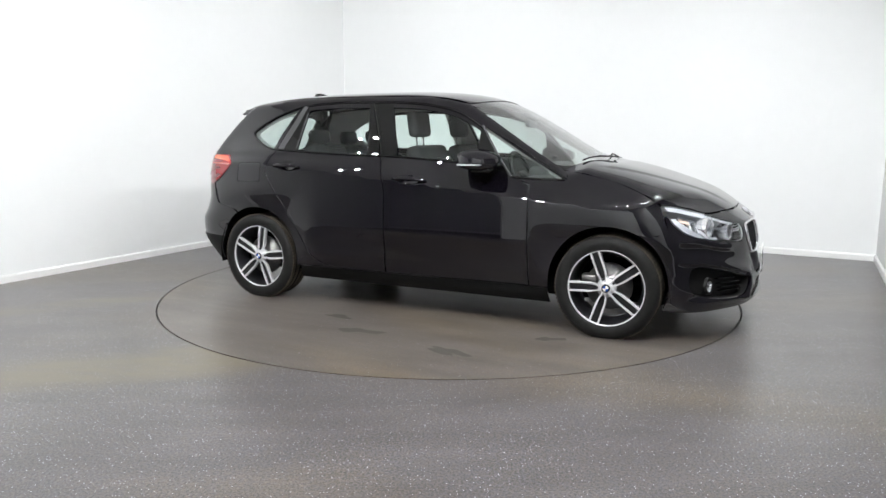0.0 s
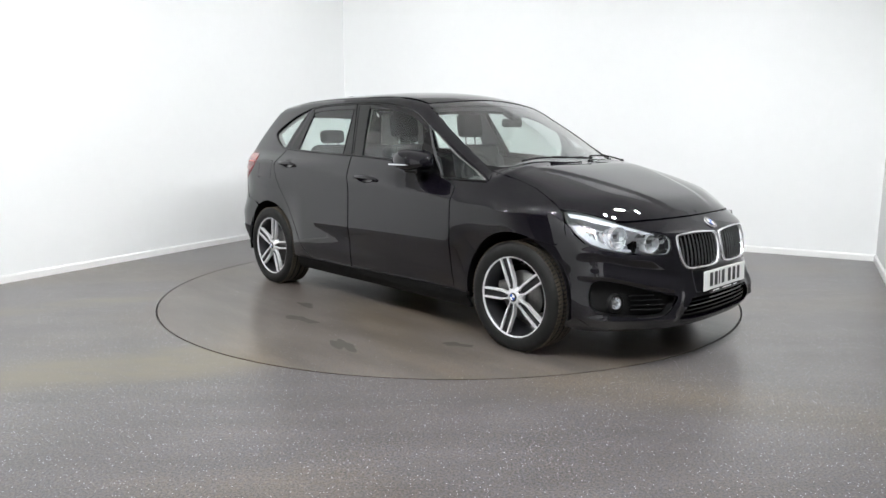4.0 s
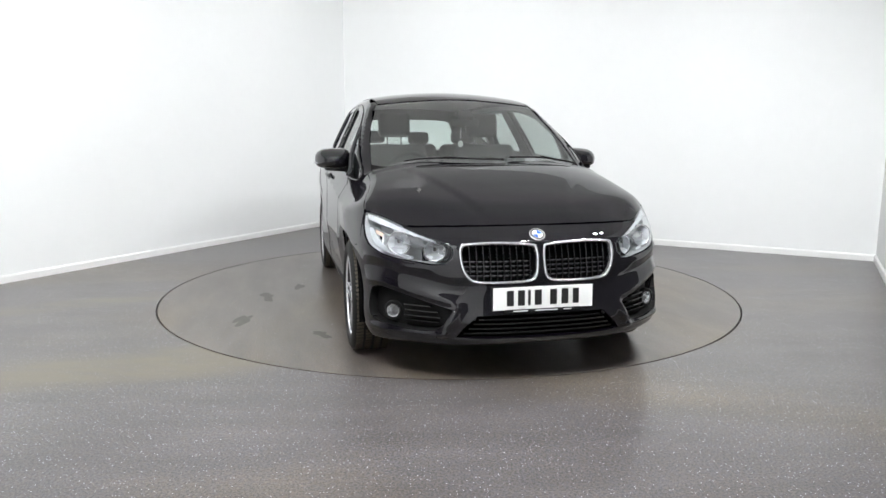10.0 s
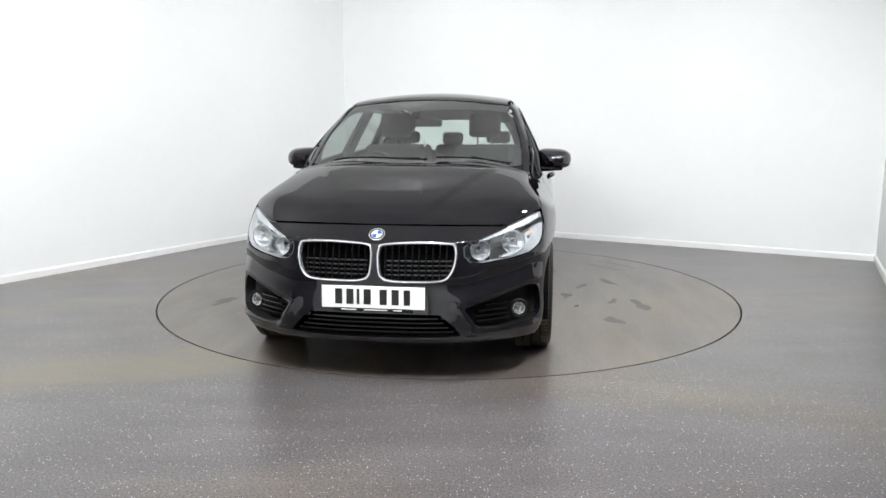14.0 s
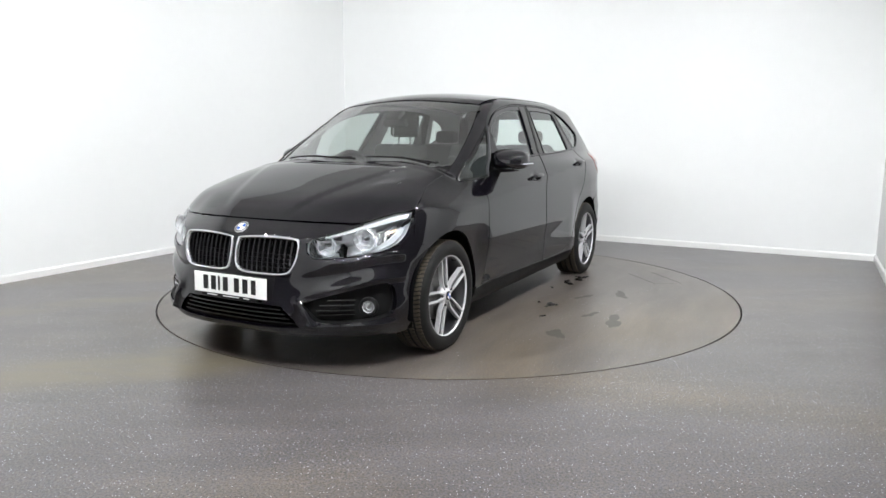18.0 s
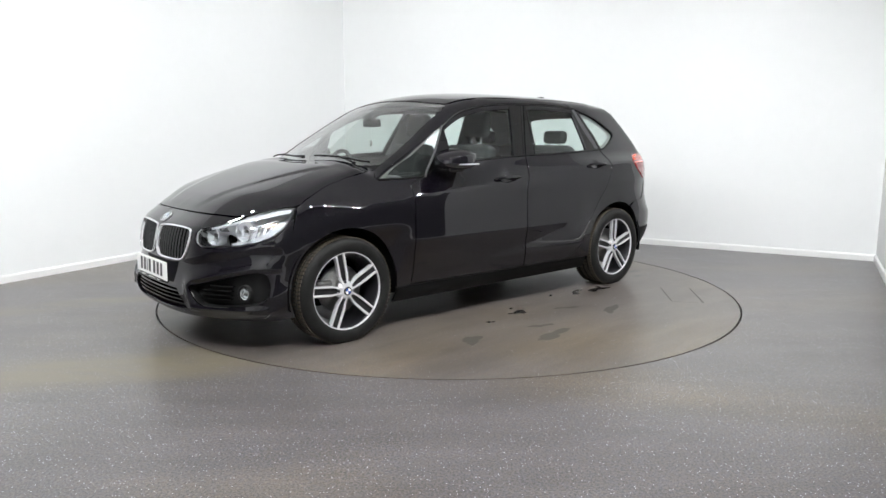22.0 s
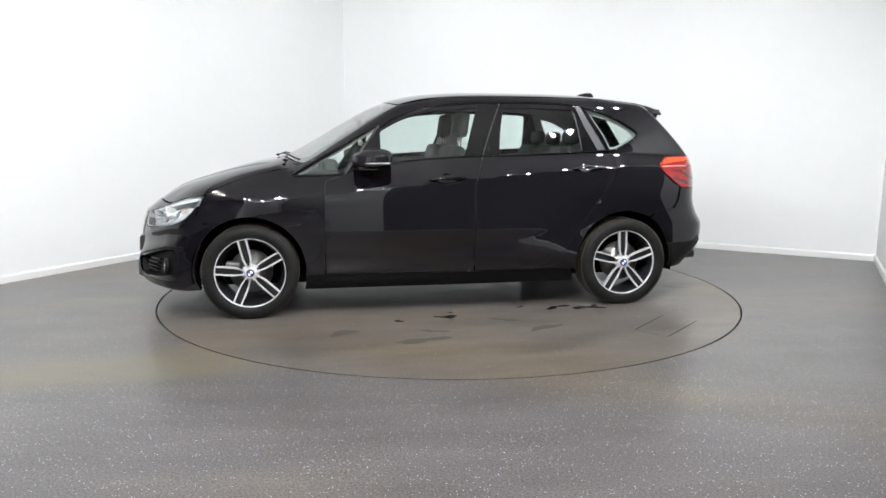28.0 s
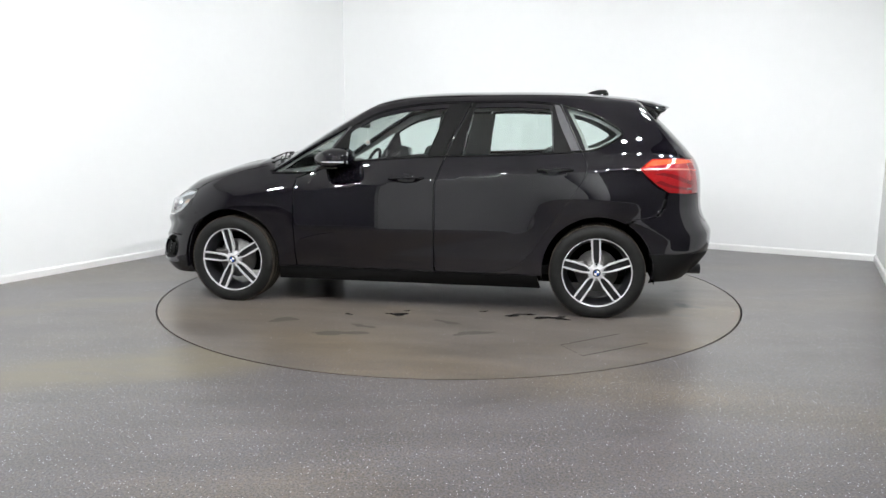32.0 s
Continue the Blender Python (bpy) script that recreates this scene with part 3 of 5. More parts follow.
# side frame: A pillar, roof rail, C pillar and rear wing in one pressing
frame_line = (A_BASE + DITCH + [(-1.66, 1.385), (-1.74, 1.27), (-1.83, 1.145), (-1.86, 1.09)] + [(-1.78, 1.09)] + LAMP_R[::-1]
              + BUMP_R[::-1][1:] + arc(-HUB_X, ARCH_Z, ARCH_R, 119, -7, 28)
              + [(-.80, .29), (-.60, .284)] + [(x - .003, z + .003) for x, z in R_GAP[::-1]][1:-1] + [(-1.062, 1.456)]
              + [(x, z + .005) for x, z in DOOR_TOP_R[::-1]][1:] + [(x, z + .005) for x, z in DOOR_TOP_F[::-1]] + [(.447, 1.30), (.46, 1.29)]
              + [(.475, 1.288), (1.035, .966), (1.05, .972)])
FLAP = [(-1.30, .888), (-1.495, .888), (-1.51, .90), (-1.51, 1.018), (-1.495, 1.032), (-1.30, 1.032), (-1.285, 1.018), (-1.285, .90)]
put("side_frame", panel_mesh("side_frame", frame_line, [QWIN_R], on_side, PAINT, step=.028), car)
put("side_frame", panel_mesh("side_frame", frame_line, [QWIN_R, FLAP], on_side, PAINT, step=.028, mirror=True), car)
put("fuel_flap", panel_mesh("fuel_flap", [(-1.397 + (x + 1.397) * .97, .96 + (z - .96) * .96) for x, z in FLAP], (), on_side, PAINT, step=.028, mirror=True), car, label="black fuel filler flap")
fender_line = ([(.838, .285), (.838, .70), (.836, .862), (.823, .932), (.745, .962), (.70, .972), (.69, .98), (1.03, .960), (1.055, .975)] + [(1.035, .998), (1.0, 1.018)]
               + [(1.12, 1.004), (1.25, .978), (1.40, .937), (1.52, .889), (1.605, .842)] + [(1.625, .82), (1.645, .775), (1.672, .70), (1.668, .672), (1.60, .65)]
               + arc(HUB_X, ARCH_Z, ARCH_R, 51, 187, 30) + [(.95, .284)])
panel("front_wing", fender_line, PAINT, car, side=1, step=.028)
def cups(q, u):
    """The finger cups behind the door handles."""
    d = np.zeros(len(q))
    for x, z in ((-.012, .937), (-1.037, 1.005)):
        r = ((q[:, 0] - x) / .085) ** 2 + ((q[:, 2] - z) / .036) ** 2
        d -= .014 * np.clip(1 - r, 0, 1) ** 1.6
    return d


doors_f = panel("front_door", DOOR_FRONT + BAR[:1] + BAR[1:-1] + DOOR_TOP_F + B_GAP[1:], PAINT, car, holes=[WIN_F], side=1, step=.022, push=cups)
doors_r = panel("rear_door", [(x - .008, z) for x, z in B_GAP[::-1]] + DOOR_TOP_R[1:] + C_GAP[1:] + R_GAP[1:], PAINT, car, holes=[WIN_R], side=1, step=.022, push=cups)
panel("sill", [(.975, .185), (.96, .279), (-.60, .279), (-.93, .279), (-.955, .185)], SILLBLACK, car, side=1)

# bonnet, roof, windscreen
nose_edge = on_nose(np.array([(a_ / 60, z_) for a_, z_ in ((0, .789), (10, .789), (20, .788), (30, .786), (37, .784), (43, .781), (46.5, .783), (50, .796), (54, .813), (57, .822), (60, .830), (63, .835), (64.7, .838))]))
wing_edge = on_side(np.array([(1.600, .8455), (1.52, .8910), (1.40, .9390), (1.25, .9798), (1.12, 1.0056), (1.02, 1.0195)]))
hood = [(q_[0], q_[1]) for q_ in nose_edge] + [(q_[0], q_[1]) for q_ in wing_edge] + [(1.0, .70), (1.06, .56), (1.13, .38), (1.175, .18), (1.185, 0)]
full = lambda half: list(half) + [(x, -y) for x, y in half[::-1] if y > 1e-6]


def creases(q, u):
    """The raised middle of the bonnet between its two long creases."""
    yc = .20 + (2.02 - q[:, 0]) * .42
    return .007 * (1 - ease(-.035, .035, np.abs(q[:, 1]) - yc)) * ease(1.16, 1.30, q[:, 0]) * (1 - ease(1.85, 2.0, q[:, 0]))


panel("bonnet", full(hood), PAINT, car, on_top, step=.025, push=creases)
panel("cowl_corner", [(1.07, .60), (1.08, .735), (1.0, .745), (.93, .735), (.925, .67), (.99, .62)], PLASTIC, car, on_top, side=1, step=.03, depth=.01, offset=-.012)
SCREEN = [(1.175, 0), (1.165, .18), (1.12, .38), (1.05, .56), (.955, .68)] + GLASS_SIDE + [(.335, .42), (.355, .25), (.362, 0)]
panel("windscreen", full(SCREEN), SCREENGLASS, car, on_top, step=.04, depth=0, offset=-.004, label="clear tinted windscreen")
ROOF = [(.354, 0), (.347, .25), (.327, .42), (.292, .560), (.0, .560), (-.5, .560), (-1.0, .546), (-1.4, .514), (-1.60, .484), (-1.62, .3), (-1.625, 0)]
panel("roof", full(ROOF), PAINT, car, on_top, step=.04)

# front bumper with the openings for lamps, grilles and intakes
LAMP_F = bend([(64.7, .830), (60, .826), (54, .808), (48.5, .785), (41, .755), (34, .728), (30.2, .712)], 4) + bend([(28.6, .685), (28.6, .645), (30.3, .614), (34, .608), (37.5, .614), (41, .619), (46, .627), (52, .645), (57, .676), (60.5, .722), (63, .778)], 4)
KIDNEY = loop([(.395, .69), (.398, .62), (.375, .556), (.33, .524), (.20, .519), (.075, .523), (.028, .548), (.016, .62), (.020, .680), (.045, .700), (.20, .710), (.35, .706)], 5)


def nose_uv(points):
    """(y, z) of the front to the nose chart."""
    q = skin(np.array([[1.3, y, z] for y, z in points]), np.array([[1., 0, 0]]), 1.5)
    return [(math.degrees(math.atan2(y, x - NOSE_AX)) / 60, z) for x, y, z in q]


def mirror_uv(points):
    return [(-a, z) for a, z in points][::-1]


KID_UV = nose_uv(KIDNEY)
LOW_UV = nose_uv([(0, .365), (.20, .365), (.33, .362), (.40, .30), (.43, .258), (.35, .250), (.20, .247), (0, .246)])
LOW_UV = LOW_UV + [(-a, z) for a, z in LOW_UV[::-1] if abs(a) > 1e-4]
SIDE_IN = loop(deg([(27.2, .382), (29.5, .398), (36, .424), (43, .452), (50, .474), (53.6, .470), (55.2, .440), (55.6, .37), (54, .315), (49, .292), (42, .282), (35.5, .280), (31.2, .292), (28.8, .34)]), 4)
arch_uv = [(math.degrees(math.atan2(.862, HUB_X + math.sqrt(ARCH_R ** 2 - (z - ARCH_Z) ** 2) - NOSE_AX)) / 60, z) for z in np.linspace(.64, .20, 16)]
half = (deg([(0, .783), (20, .782), (35, .778), (43, .772)]) + deg([(47, .775)])
        + deg([(41.5, .751), (34, .723), (29.8, .707), (28.0, .685), (28.0, .642), (30, .608), (34, .602), (37.5, .608), (41, .613), (46, .621), (52.3, .639), (57.6, .670), (61.2, .717), (62.9, .762), (64.0, .770), (63.3, .70), (66.5, .652)])
        + arch_uv + deg([(58, .195), (48, .20), (35, .206), (20, .212), (0, .215)]))
bumper_line = half + [(-a, z) for a, z in half[::-1] if a > 1e-6]


def folds(q, u):
    """The brow over the side intakes, the scoop above it and the blade below."""
    a, z = np.abs(u[:, 0]) * 60, q[:, 2]
    brow = .415 + np.clip((a - 27) / 23, 0, 1) * .080
    on = ease(22, 28, a) * (1 - ease(54, 60, a))
    s = z - brow - .004
    d = .010 * np.where(s > 0, np.exp(-(s / .032) ** 2), np.exp(-(s / .014) ** 2)) * on
    shelf = .594 + .034 * ease(40, 55, a)
    d += .009 * np.where(z > shelf, np.exp(-((z - shelf) / .014) ** 2), np.exp(-((z - shelf) / .030) ** 2)) * ease(31, 38, a) * (1 - ease(56, 61, a))
    d -= .007 * np.exp(-((z - brow - .080) / .034) ** 2) * ease(8, 34, a) * (1 - ease(54, 62, a))
    d += .012 * np.exp(-((z - .268) / .016) ** 2) * ease(24, 31, a) * (1 - ease(50, 58, a))
    t = np.clip((.39 - z) / .12, 0, 1)
    d += .020 * np.exp(-((a - 26.0 - 3.4 * t) / 2.0) ** 2) * ease(.24, .28, z) * (1 - ease(.38, .43, z))
    return d


panel("front_bumper", bumper_line, PAINT, car, on_nose, holes=[KID_UV, mirror_uv(KID_UV), LOW_UV, SIDE_IN, mirror_uv(SIDE_IN)], step=.0105, depth=.035, push=folds)

# rear bumper and tailgate
arch_t = [(math.degrees(math.atan2(.862, -(-HUB_X - math.sqrt(ARCH_R ** 2 - (z - ARCH_Z) ** 2) - TAIL_AX))) / 60, z) for z in np.linspace(.25, .645, 14)]
half = deg([(0, .25), (20, .25), (40, .255), (58, .26)]) + arch_t + deg([(66.5, .678), (63, .687), (58.1, .712), (55.8, .764), (54.9, .861), (48, .852), (38, .848), (36, .70), (30, .64), (0, .64)])
panel("rear_bumper", half + [(-a, z) for a, z in half[::-1] if a > 1e-6], PAINT, car, on_tail, step=.03)
half = deg([(0, .648), (29.5, .648), (35.2, .70), (37, .845), (37, 1.085), (45, 1.092), (50, 1.15), (54, 1.27), (56, 1.385), (50, 1.43), (25, 1.45), (0, 1.455)])
RWIN = deg([(0, 1.09), (26, 1.092), (35, 1.105), (37.5, 1.13), (39.5, 1.25), (41, 1.37), (38, 1.395), (26, 1.41), (0, 1.415)])
RWIN = RWIN + [(-a, z) for a, z in RWIN[::-1] if a > 1e-6]
panel("tailgate", half + [(-a, z) for a, z in half[::-1] if a > 1e-6], PAINT, car, on_tail, holes=[RWIN], step=.03)
panel("rear_window", RWIN, WINDOW, car, on_tail, step=.04, depth=0, offset=-.003, label="tinted rear window")

half = deg([(31, .80), (62, .86), (64, 1.0), (58, 1.10), (46, 1.12), (36, 1.06), (30, 1.06)])
panel("tail_lining", half, DARK, car, on_tail, side=1, step=.06, depth=0, offset=-.05)

# glass of the sides
panel("front_door_window", WIN_F, WINDOW, car, side=1, depth=0, offset=-.006, step=.04)
panel("rear_door_window", WIN_R, WINDOW, car, side=1, depth=0, offset=-.006, step=.04)
panel("front_quarter_window", QWIN_F, WINDOW, car, side=1, depth=0, offset=-.004, step=.03)
panel("rear_quarter_window", QWIN_R, WINDOW, car, side=1, depth=0, offset=-.004, step=.03)

# tail lamps
TAIL_L = deg([(65, 1.018), (62, 1.05), (58, 1.083), (48, 1.086), (37.6, 1.08), (37.6, .852), (48, .856), (55, .866), (59, .91), (63, .975)])
panel("tail_lamp", TAIL_L, RED, car, on_tail, side=1, offset=.002, label="red glossy tail lamp")

# inside of the shell, arches and floor pan
bm = bmesh.new()
block(bm, (3.5, 1.4, .05), (.10, 0, .235))
block(bm, (.9, 1.1, .45), (1.45, 0, .45))
part("underbody", bm, DARK, car)
for sx in (1, -1):
    for sy in (1, -1):
        pts = arc(sx * HUB_X, ARCH_Z, ARCH_R + .012, -12, 192, 24)
        vs = [(x, sy * y, z) for y in (.42, .86) for x, z in pts] + [(sx * HUB_X, sy * .42, ARCH_Z)]
        k = len(pts)
        fs = [(i, i + 1, k + i + 1, k + i) for i in range(k - 1)] + [(i, i + 1, 2 * k) for i in range(k - 1)]
        put("wheel_arch_liner", mesh("wheel_arch_liner", vs, fs, DARK), car)


# ---- wheels ----
wheel_store = {}


def wheel(at, side, angle):
    """side 1: left, -1: right."""
    def keep(key, make):
        if key not in wheel_store:
            wheel_store[key] = make()
        return wheel_store[key]

    def bm_mesh(name, bm, material, smooth=True):
        bmesh.ops.recalc_face_normals(bm, faces=bm.faces)
        me = bpy.data.meshes.new(name)
        bm.to_mesh(me)
        bm.free()
        me.materials.append(material)
        if smooth:
            me.shade_smooth()
        return me

    def barrel():
        return bm_mesh("wheel", lathe([(.236, .0), (.238, -.004), (.236, -.008), (.229, -.008), (.224, -.018), (.216, -.05), (.20, -.09), (.20, -.17), (.222, -.20), (.236, -.205)], 72), RIMDARK)

    def lip():
        return bm_mesh("rim_edge", lathe([(.2285, -.008), (.2295, -.001), (.232, .0015), (.2365, .0015), (.239, -.004)], 72), SILVER)

    def tyre():
        r = TYRE_R
        prof = [(.232, -.004), (.238, .004), (.252, .011), (.275, .014), (.295, .010), (r - .012, .000), (r - .004, -.010), (r, -.022), (r, -.045), (r - .007, -.046), (r - .007, -.054), (r, -.055),
                (r, -.095), (r - .007, -.096), (r - .007, -.104), (r, -.105), (r, -.145), (r - .007, -.146), (r - .007, -.154), (r, -.155), (r, -.178), (r - .012, -.195), (.29, -.205), (.25, -.205), (.232, -.20)]
        return bm_mesh("tyre", lathe(prof, 96), RUBBER)

    def tread():
        bm = bmesh.new()
        n = 84
        for i in range(n):
            a = 360.0 / n * i
            for y, w in ((-.026, .040), (-.075, .034), (-.125, .034), (-.174, .040)):
                block(bm, (.016, w, .004), (0, 0, 0), Matrix.Rotation(radians(14), 4, "Z"))
                vs = list(bm.verts)[-8:]
                bmesh.ops.transform(bm, matrix=Matrix.Rotation(radians(a), 4, "Y") @ Matrix.Translation((0, y, TYRE_R)), verts=vs)
        return bm_mesh("tread", bm, TREAD, False)

    def limb():
        """One forked spoke along +x."""
        bm = bmesh.new()
        for s in (1, -1):
            prof = []
            for x, z, w, y in ((.028, .0110, .0100, -.006), (.058, .0165, .0085, -.008), (.080, .0215, .0105, -.010), (.10, .0250, .0122, -.010), (.16, .0262, .0122, -.006), (.231, .0262, .0118, -.002)):
                prof.append((x, s * z, w, y))
            rings = []
            for x, z, w, y in prof:
                rings.append([bm.verts.new((x, y, z - w / 2)), bm.verts.new((x, y + .0006, z)), bm.verts.new((x, y, z + w / 2)), bm.verts.new((x, y - .028, z + w * .42)), bm.verts.new((x, y - .028, z - w * .42))])
            for a, b in zip(rings, rings[1:]):
                for k in range(5):
                    bm.faces.new((a[k], a[(k + 1) % 5], b[(k + 1) % 5], b[k]))
            bm.faces.new(rings[0]), bm.faces.new(rings[-1])
        return bm_mesh("spoke", bm, SILVER, False)

    def groove():
        bm = bmesh.new()
        rings = []
        for x, w, y in ((.064, .024, -.018), (.10, .038, -.022), (.17, .042, -.020), (.229, .042, -.014)):
            rings.append([bm.verts.new((x, y, -w / 2)), bm.verts.new((x, y + .003, 0)), bm.verts.new((x, y, w / 2)), bm.verts.new((x, y - .02, w / 2)), bm.verts.new((x, y - .02, -w / 2))])
        for a, b in zip(rings, rings[1:]):
            for k in range(5):
                bm.faces.new((a[k], a[(k + 1) % 5], b[(k + 1) % 5], b[k]))
        return bm_mesh("spoke_groove", bm, POCKET, False)

    def hub():
        return bm_mesh("hub", lathe([(.0005, -.002), (.034, -.002), (.037, -.004), (.042, -.009), (.046, -.016), (.060, -.022), (.060, -.05), (.0005, -.05)], 40), SILVER)

    def disc():
        return bm_mesh("brake_disc", lathe([(.03, -.075), (.075, -.075), (.078, -.085), (.145, -.085), (.145, -.107), (.03, -.107)], 56), STEEL)

    def caliper():
        bm = bmesh.new()
        block(bm, (.10, .07, .055), (.118, -.095, .04), bevel=.012)
        return bm_mesh("brake_caliper", bm, STEEL)

    def bolt():
        bm = bmesh.new()
        bmesh.ops.create_cone(bm, cap_ends=True, segments=6, radius1=.0085, radius2=.008, depth=.012)
        bmesh.ops.rotate(bm, matrix=Matrix.Rotation(radians(-90), 3, "X"), verts=bm.verts)
        return bm_mesh("wheel_bolt", bm, RIMDARK, False)

    def valve():
        bm = lathe([(.0005, .026), (.0035, .025), (.004, .012), (.0055, .010), (.006, -.004), (.0005, -.004)], 10)
        return bm_mesh("tyre_valve", bm, PLASTIC)

    def cap():
        return bm_mesh("hub_cap", lathe([(.0005, .0035), (.022, .003), (.026, .001), (.027, -.003)], 32), PLATEK)

    def sector(a0):
        def make():
            bm = bmesh.new()
            c = bm.verts.new((0, .0045, 0))
            ring = [bm.verts.new((.018 * math.cos(radians(a0 + 9 * i)), .0045, .018 * math.sin(radians(a0 + 9 * i)))) for i in range(11)]
            for p, q in zip(ring, ring[1:]):
                bm.faces.new((c, p, q))
            return bm_mesh("cap_quarter", bm, BLUE if a0 in (0, 180) else WHITE, False)
        return make

    turn = pose(*at, 0, 0, 0 if side > 0 else 180)
    a = angle if side > 0 else 180 - angle
    w = put("wheel", keep("barrel", barrel), car, turn, "five-spoke alloy wheel with bright faces")
    for key, make in (("tyre", tyre), ("tread", tread), ("rim_edge", lip), ("hub", hub), ("hub_cap", cap), ("brake_disc", disc), ("brake_caliper", caliper)):
        put(key, keep(key, make), w)
    for i in range(5):
        r = Matrix.Rotation(radians(-(a + 72 * i)), 4, "Y")
        put("spoke", keep("limb", limb), w, r, "silver machined forked spoke")
        put("spoke_groove", keep("groove", groove), w, r)
        put("wheel_bolt", keep("bolt", bolt), w, r @ Matrix.Translation((.057, -.010, 0)))
    put("tyre_valve", keep("valve", valve), w, Matrix.Rotation(radians(-(a + 36)), 4, "Y") @ Matrix.Translation((.214, -.020, 0)))
    for i in range(4):
        put("cap_quarter", keep("cq%d" % i, sector(90 * i)), w)


wheel((HUB_X, HUB_Y, HUB_Z), 1, 78)
wheel((-HUB_X, HUB_Y, HUB_Z), 1, 87)
wheel((HUB_X, -HUB_Y, HUB_Z), -1, 109)
wheel((-HUB_X, -HUB_Y, HUB_Z), -1, 79)

# ---- details of the car ----
def at_skin(chart, u, v, offset=0.0):
    q = chart(np.array([[u, v]], float))
    n = skin_normal(q)
    return Vector(q[0] + n[0] * offset), Vector(n[0])


def facing(at, way):
    """A pose whose y axis points along way."""
    return Matrix.Translation(at) @ Vector(way).to_track_quat("Y", "Z").to_matrix().to_4x4()


def mirrored(m):
    return Matrix.Diagonal((1, -1, 1, 1)) @ m @ Matrix.Diagonal((-1, 1, 1, 1))


def shrink(points, k):
    c = np.mean(points, 0)
    return [tuple(c + (np.array(q) - c) * k) for q in points]


def both_sides(name, chart, outline, material, parents, label="", **kw):
    """A left and a right sheet under a left and a right parent."""
    return [put(name, panel_mesh(name, outline, (), chart, material, mirror=bool(i), **kw), parents[i], label=label) for i in (0, 1)]


# headlamps: housing, lens, bowls, bright bars
LAMP_UV = deg(LAMP_F)
housing = panel("headlamp", LAMP_UV, LAMPGREY, car, on_nose, side=1, step=.03, depth=-.115, offset=-.12, label="clear glass headlamp with twin round reflectors")
both_sides("lens", on_nose, LAMP_UV, LENS, housing, "clear lens", step=.03, depth=0, offset=.0)
both_sides("inner_cover", on_nose, deg(bend([(30.6, .712), (29.2, .690), (29.0, .650), (30.2, .618), (33.0, .614)], 4) + bend([(32.6, .622), (30.9, .640), (30.3, .670), (30.6, .690), (32.4, .715)], 4)), PLASTIC, housing, "dark plastic cover", step=.02, depth=.05, offset=-.010)
both_sides("light_bar", on_nose, deg(bend([(63.6, .824), (58, .815), (52, .793), (46, .770), (40, .745), (34, .722)], 3) + bend([(34, .717), (42, .740), (48, .760), (54, .778), (59, .794), (62.6, .803)], 3)), LAMPWHITE, housing, "pale grey daytime light bar", step=.02, depth=.012, offset=-.010)
both_sides("lower_bar", on_nose, deg([(42, .628), (46, .634), (52, .652), (56.5, .682), (60, .727), (61.6, .765), (59.5, .765), (57, .733), (54, .695), (50, .668), (46, .650), (42, .641)]), LAMPWHITE, housing, "bright lower reflector strip", step=.02, depth=.03, offset=-.030)
both_sides("indicator", on_nose, deg([(54.0, .728), (57.6, .741), (58.4, .760), (54.4, .748)]), AMBER, housing, "amber indicator reflector", step=.02, depth=.02, offset=-.03)
both_sides("divider", on_nose, deg([(46.5, .716), (58, .766), (58.5, .772), (46.5, .724)]), CHROME, housing, step=.02, depth=.03, offset=-.024)
for k, (a0, a1, z0, z1) in enumerate(((50.6, 51.6, .665, .735), (53.0, 53.8, .690, .748), (55.2, 55.9, .705, .758), (57.0, 57.6, .728, .764))):
    both_sides("reflector_fin", on_nose, deg([(a0, z0), (a1, z0 + .003), (a1 + .8, z1), (a0 + .8, z1 - .003)]), REFLECTOR if k % 2 else CHROME, housing, step=.02, depth=.04, offset=-.034)
for y, z, r, x in ((.672, .695, .060, 1.888), (.508, .664, .054, 1.992)):
    p = Vector((x, y, z))
    w = Vector((1, .22, .02)).normalized()
    for i in (0, 1):
        m = facing(p, w)
        m = mirrored(m) if i else m
        bm = lathe([(r * .99, -.060), (r * 1.03, -.004), (r * 1.01, .006), (r * .95, .004), (r * .93, -.004)], 28)
        bmesh.ops.recalc_face_normals(bm, faces=bm.faces)
        bowl = part("bowl", bm, CHROME, housing[i], "bright lamp ring", m=m, smooth=True)
        bm = lathe([(r * .94, .0), (r * .86, -.022), (r * .64, -.040), (r * .36, -.052), (.001, -.056)], 10)
        bmesh.ops.recalc_face_normals(bm, faces=bm.faces)
        part("reflector", bm, REFLECTOR, bowl, "faceted mirror bowl")
        part("bulb_cap", lathe([(.001, .0), (.008, -.002), (.010, -.008), (.010, -.044)], 14), STEEL, bowl, m=Matrix.Translation((0, -.014, r * .10)), smooth=True)
        bm = bmesh.new()
        block(bm, (r * 1.5, .030, .003), (0, -.026, -r * .44), bevel=.001)
        part("reflector_shelf", bm, REFLECTOR, bowl)
        for k in (-1, 1):
            bm = bmesh.new()
            block(bm, (.003, .024, r * .9), (k * r * .36, -.032, r * .1), bevel=.001)
            part("reflector_rib", bm, CHROME, bowl)

